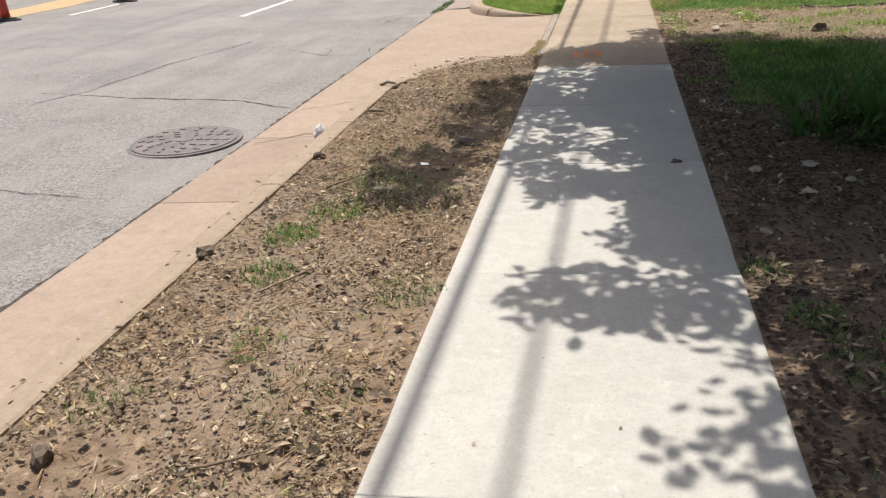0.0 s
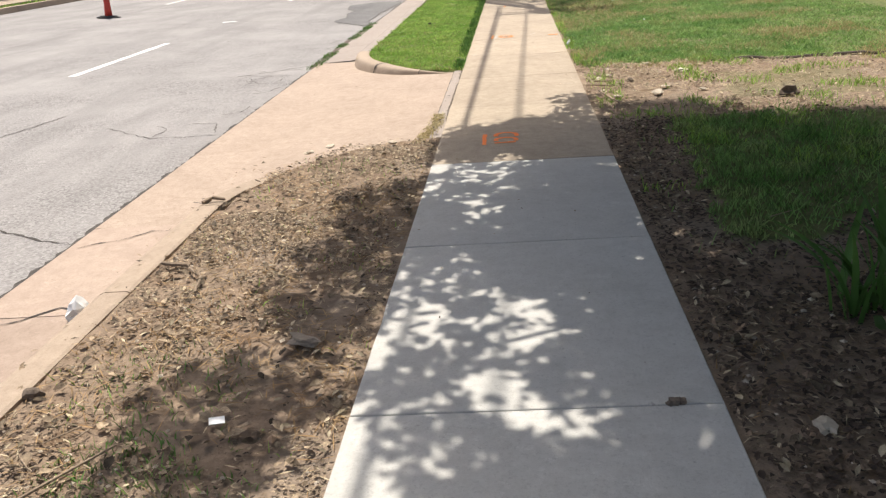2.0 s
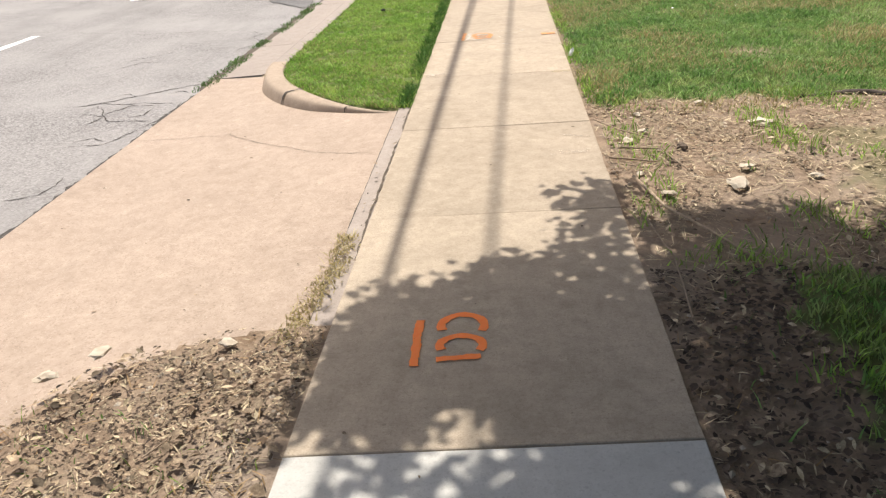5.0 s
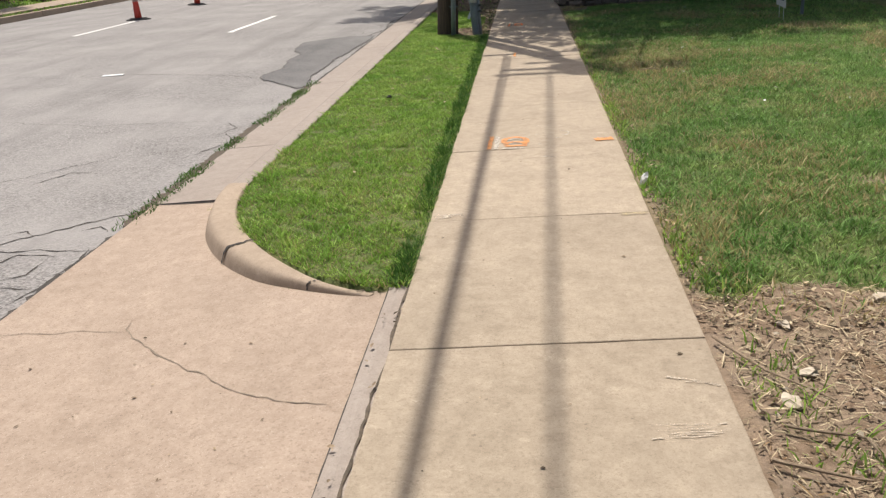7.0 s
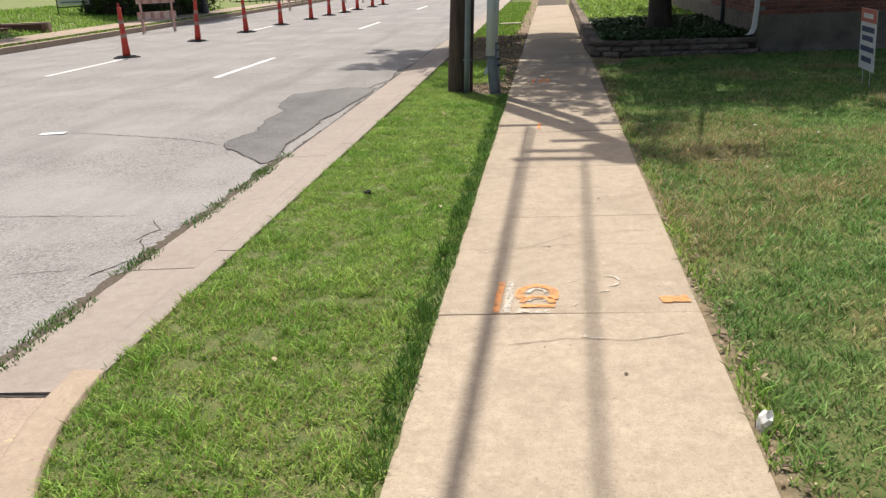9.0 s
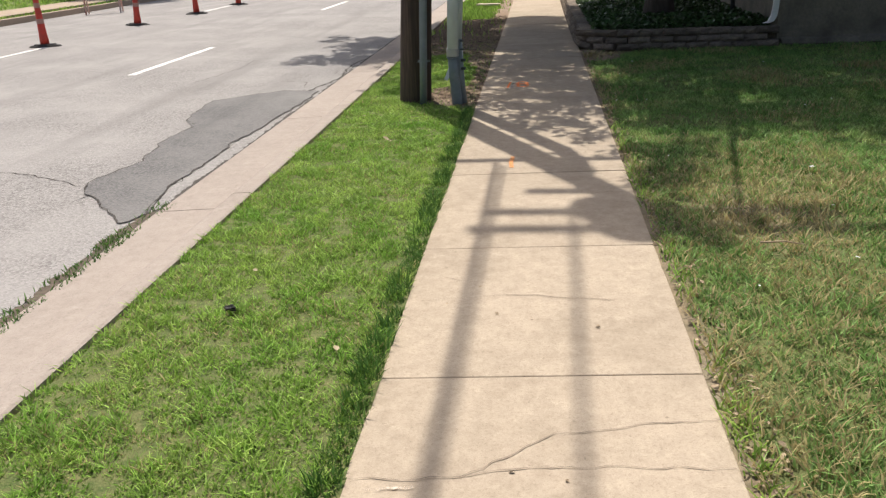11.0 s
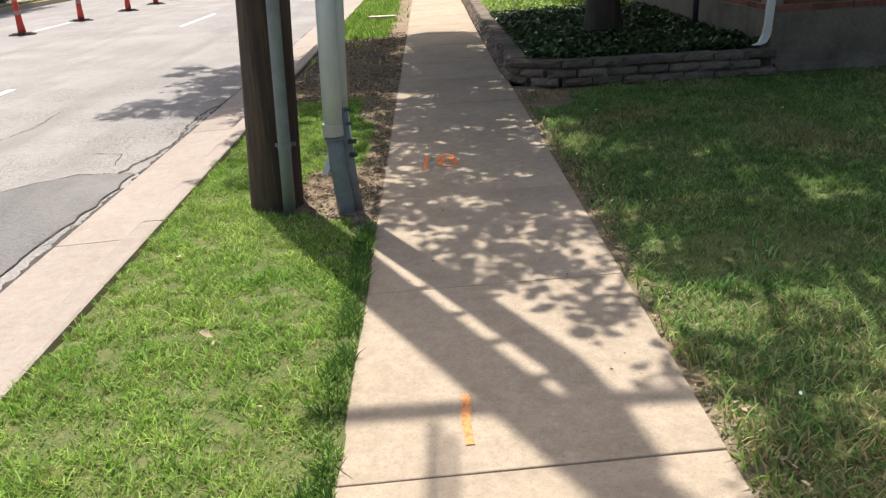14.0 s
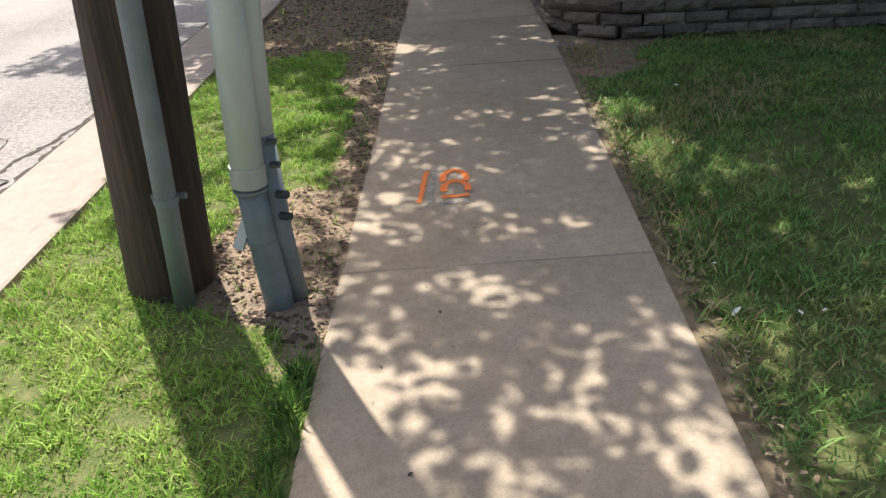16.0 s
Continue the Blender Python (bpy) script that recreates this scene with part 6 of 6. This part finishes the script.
flakes("yard_dead_stalks", scatter(5000, 0.52, 3.4, 8.6, 11.5, lambda x, y: bare_yard(x, y) * min(1, 0.6 + clump(x, y, 2.0, 52)), chip_z, 98), 0.085, "straw", "tangled pale dead stalks on the dirt yard", "leaf litter", 0.22, 0.05)
flakes("dead_stalks", scatter(9000, -1.87, -0.72, -1.0, 8.3, lambda x, y: (1.0 if soil_front(x, y) else 0.0) * min(1, max(0.1, 0.5 + 1.3 * clump(x, y, 1.3, 53))), chip_z, 99), 0.075, "dead_grass", "tangled rusty dead stalks on the dirt strip", "leaf litter", 0.22, 0.06)
flakes("edge_leaf_litter", scatter(1600, 0.5, 0.66, 11, 24, lambda x, y: 0.8, chip_z, 86), 0.03, "litter", "dry leaves caught along the sidewalk edge", "leaf litter", 0.3, 0.42)
flakes("channel_litter", scatter(60, -0.79, -0.70, 8.6, 11.5, lambda x, y: 0.5 + 0.5 * clump(x, y, 3, 41), lambda x, y: 0.0, 88), 0.024, "litter", "dry leaves caught in the strip beside the apron", "leaf litter", 0.3, 0.45)
flakes("kerb_litter", scatter(420, -2.05, -1.8, -1, 8, lambda x, y: 0.5, lambda x, y: 0.008, 87), 0.03, "litter", "dry crumbs along the kerb edge", "leaf litter", 0.4, 0.4)


def gravel(name, spots, size, label, material="pebble"):
    base = [(1, 0, 0), (-1, 0, 0), (0, 1, 0), (0, -1, 0), (0, 0, 0.6), (0, 0, -0.4)]
    fc = [(0, 2, 4), (2, 1, 4), (1, 3, 4), (3, 0, 4), (2, 0, 5), (1, 2, 5), (3, 1, 5), (0, 3, 5)]
    q = random.Random(17)
    verts, faces = [], []
    for x, y, z, s in spots:
        r, a, e = size * q.uniform(0.3, 1.5) ** 1.3, q.uniform(0, 6.3), q.uniform(0.6, 1.3)
        o = len(verts)
        for bx_, by_, bz_ in base:
            ux, uy = bx_ * r * q.uniform(0.7, 1.2), by_ * r * e * q.uniform(0.7, 1.2)
            verts.append((x + ux * math.cos(a) - uy * math.sin(a), y + ux * math.sin(a) + uy * math.cos(a), z + bz_ * r))
        faces += [tuple(o + i for i in f) for f in fc]
    return tagged(raw(name, verts, faces, material), label, "gravel", kind="stuff")


gravel("verge_gravel", scatter(3000, -1.86, -0.72, -1.5, 8.3, verge_spot, chip_z, 91), 0.008, "pale pebbles and crumbs in the dirt strip")
gravel("verge_clods", scatter(800, -1.86, -0.72, -1.5, 8.3, verge_spot, chip_z, 93), 0.013, "crumbly brown clods in the dirt strip", "clod")
gravel("yard_clods", scatter(3600, 0.52, 3.5, -1.5, 11.5, yl, chip_z, 94), 0.012, "crumbly brown clods in the dirt yard", "clod")
gravel("yard_gravel", scatter(3600, 0.52, 3.5, -1.5, 11.5, yl, chip_z, 92), 0.009, "pale pebbles and crumbs in the dirt yard")


def stone(x, y, r, seed, material="limestone", label="pale flat limestone lump lying in dirt", sq=0.3, z=0.0):
    ob = part("stone", lump((r, r * 0.7, r), seed, sq, 2, 0.75), material, m=pose(x, y, z + r * sq * 0.35, 0, 0, seed * 53))
    return tagged(ob, label, "stone", group="stones in the dirt")


for i, (x, y, r) in enumerate(((0.67, 10.46, 0.05), (0.74, 9.61, 0.045), (1.24, 11.22, 0.05), (1.1, 9.71, 0.08), (1.5, 10.72, 0.085), (0.78, 10.64, 0.04), (1.2, 9.95, 0.055), (0.8, 11.0, 0.035), (1.5, 9.8, 0.04), (0.65, 9.9, 0.03),
                               (0.75, 4.7, 0.05), (0.95, 4.35, 0.05), (1.05, 4.8, 0.055), (1.2, 4.55, 0.04), (0.66, 3.8, 0.04), (-1.28, 4.3, 0.05), (-0.82, 4.05, 0.028), (-1.0, 2.15, 0.025), (-0.95, 3.2, 0.022), (-1.62, 8.1, 0.045), (-1.5, 8.25, 0.05), (-1.05, 8.3, 0.045))):
    stone(x, y, r * 0.85, i + 2)
stone(2.1, 9.4, 0.085, 41, "dark_stone", "dark brown clod of earth on the dirt yard", 0.7)
stone(0.94, 10.3, 0.03, 47, "dark_stone", "dark brown clod on the sunny dirt", 0.7)
stone(-1.87, 3.36, 0.045, 42, "dark_stone", "dark clod on the kerb edge", 0.6, 0.01)
stone(-1.68, 1.9, 0.045, 43, "dark_stone", "dark clod in the dirt strip", 0.8)
stone(-1.85, 4.9, 0.035, 44, "dark_stone", "dark clod beside the kerb", 0.8)
stone(0.33, 4.83, 0.028, 45, "dark_stone", "dark crumb on the sidewalk joint", 0.5, 0.0)
stone(0.36, 4.84, 0.02, 46, "dark_stone", "dark crumb on the sidewalk joint", 0.5, 0.0)


def twig(pts, r, label="thin dry brown twig on the ground"):
    q = [Vector((x, y, z)) for x, y, z in pts]
    fine = []
    for a, b in zip(q, q[1:]):
        for k in range(4):
            p = a.lerp(b, k / 4)
            fine.append(p + Vector((0.012 * clump(p.x, p.y, 9), 0.012 * clump(p.x, p.y, 9, 4), 0)))
    fine.append(q[-1])
    return tagged(part("twig", tube(fine, [r * (1 - 0.5 * i / len(fine)) for i in range(len(fine))], 7), "twig"), label, "twig", group="fallen twigs")


twig([(-1.85, 6.06, 0.02), (-1.71, 6.0, 0.024), (-1.6, 5.87, 0.022), (-1.57, 5.72, 0.014)], 0.011, "curved pale dry twig lying by the kerb")
twig([(0.6, 9.83, 0.016), (0.69, 9.4, 0.02), (0.8, 9.15, 0.022), (0.94, 8.86, 0.014)], 0.0085, "long pale dry stick on the dirt")
twig([(0.52, 10.14, 0.014), (0.64, 10.08, 0.018), (0.76, 10.05, 0.014)], 0.007)
twig([(0.6, 10.31, 0.014), (0.81, 10.24, 0.02), (0.9, 9.89, 0.012)], 0.006)
twig([(0.6, 8.4, 0.01), (0.62, 8.9, 0.015), (0.58, 9.4, 0.01)], 0.005)
twig([(0.51, 10.89, 0.014), (0.64, 10.63, 0.018), (0.8, 10.45, 0.014)], 0.006)
twig([(-1.45, 3.0, 0.012), (-1.3, 3.25, 0.014)], 0.006)
twig([(-1.6, 4.3, 0.012), (-1.4, 4.6, 0.014)], 0.006)
twig([(-1.0, 3.6, 0.012), (-0.8, 3.62, 0.014)], 0.005)
twig([(-1.2, 1.9, 0.012), (-1.0, 2.0, 0.014)], 0.005)
twig([(-2.0, 6.99, 0.01), (-1.95, 7.04, 0.026), (-1.88, 7.04, 0.014)], 0.016, "short curled strip of dark bark on the kerb")
r12 = random.Random(12)
for _ in range(24):
    x, y, a, l = r12.choice((r12.uniform(-1.8, -0.8), r12.uniform(0.55, 2.2))), r12.uniform(0.5, 8), r12.uniform(0, 6.3), r12.uniform(0.06, 0.16)
    twig([(x, y, 0.012), (x + l * math.cos(a), y + l * math.sin(a), 0.014)], 0.003)
# dark ragged tube for the eroded lawn edge and its shaded undercut
log = [(1.9 + 0.08 * k, 11.3 + 0.05 * math.sin(k * 0.5), -0.012 + 0.02 * clump(k * 0.3, 0, 1.0, 9)) for k in range(38)]
tagged(part("tree_root", tube(log, [0.022 + 0.02 * abs(clump(k * 0.6, 1, 1.0, 5)) for k in range(38)], 8, wobble=0.5), "bark", smooth=True), "dark ragged ridge along the eroded lawn edge", "root")

# small litter
tagged(part("plastic_wrapper", lump((0.05, 0.05, 0.07), 5, 0.8, 2, 0.9), "chalk", m=pose(-2.12, 5.72, -0.07)), "crumpled clear-white wrapper in the gutter", "wrapper")
tagged(part("paper_scrap", box(-0.025, 0.025, -0.018, 0.018, 0, 0.003), "chalk", m=pose(-1.12, 4.72, 0.018, 6, 4, 20)), "small white paper scrap on dirt", "paper")
tagged(part("paper_cup", lump((0.012, 0.024, 0.045), 7, 0.9, 2, 1.2), "chalk", m=pose(0.53, 12.83, 0.03, 20, 10, 30)), "crumpled white paper at the sidewalk edge", "paper")
# a clump of curled dry leaves, built as one crumpled lump
tagged(part("rag", lump((0.035, 0.07, 0.03), 9, 0.5, 2, 0.9), "channel_dirt", m=pose(-0.97, 5.25, 0.02, 0, 0, 60)), "grey-brown crumpled clump of dry leaves in the dirt strip", "rag")
tagged(part("wood_plank", box(-0.27, 0.27, -0.11, 0.11, 0, 0.04, 0.004), "limestone", m=pose(-1.23, 32.35, 0.05, 0, 0, -12)), "pale wooden plank on the grass", "plank")
tagged(part("paper_scrap", box(-0.14, 0.14, -0.06, 0.06, 0, 0.004), "chalk", m=pose(-5.77, 18.75, road_z(-5.77, 0) + 0.004, 0, 0, 10)), "flat white scrap on the road", "paper")
for i, (x, y, r) in enumerate(((-1.28, 18.9, 0.05), (-1.33, 18.98, 0.045), (-1.3, 13.2, 0.04), (-1.7, 19.9, 0.04), (-1.0, 18.4, 0.035), (-1.5, 16.2, 0.035), (-0.9, 15.4, 0.03))):
    ob = flakes("dry_leaf", [(0, 0, 0.035, 1.0)], r, "straw", "", "", 0.5, 0.6, np.random.default_rng(i + 3))
    ob.location = (x, y, 0)
    tagged(ob, "pale curled dry leaf on the grass", "leaf", group="dry leaves on grass")
tagged(part("dirt_clod", lump((0.024, 0.014, 0.016), 15, 0.8, 3, 1.2), "rubber", m=pose(-1.47, 15.76, 0.035)), "small black clod lying on the verge grass", "clod")
twig([(1.0, 16.55, 0.04), (1.1, 16.5, 0.06), (1.2, 16.52, 0.04)], 0.006, "pale bent twig on the lawn")
r14 = random.Random(14)
flakes("fallen_petals", [(r14.uniform(0.6, 2.8), r14.uniform(14, 23), 0.04, r14.uniform(0.6, 1.2)) for _ in range(26)], 0.035, "chalk", "tiny white petals on the lawn", "petals", 0.6, 0.5)
r13 = random.Random(13)
spk = [(r13.uniform(-0.66, 0.45), r13.uniform(1, 23), 0.003, r13.uniform(0.4, 1.2)) for _ in range(110)] + [(r13.uniform(-2.5, -0.9), r13.uniform(8.6, 11.3), 0, r13.uniform(0.5, 1.2)) for _ in range(60)]
spk = [(x, y, (apron_z(x, y) + 0.004) if x < -0.7 else z, s) for x, y, z, s in spk]
flakes("sidewalk_crumbs", spk, 0.018, "litter", "scattered dry crumbs and seeds on the concrete", "leaf litter", 0.3, 0.5)
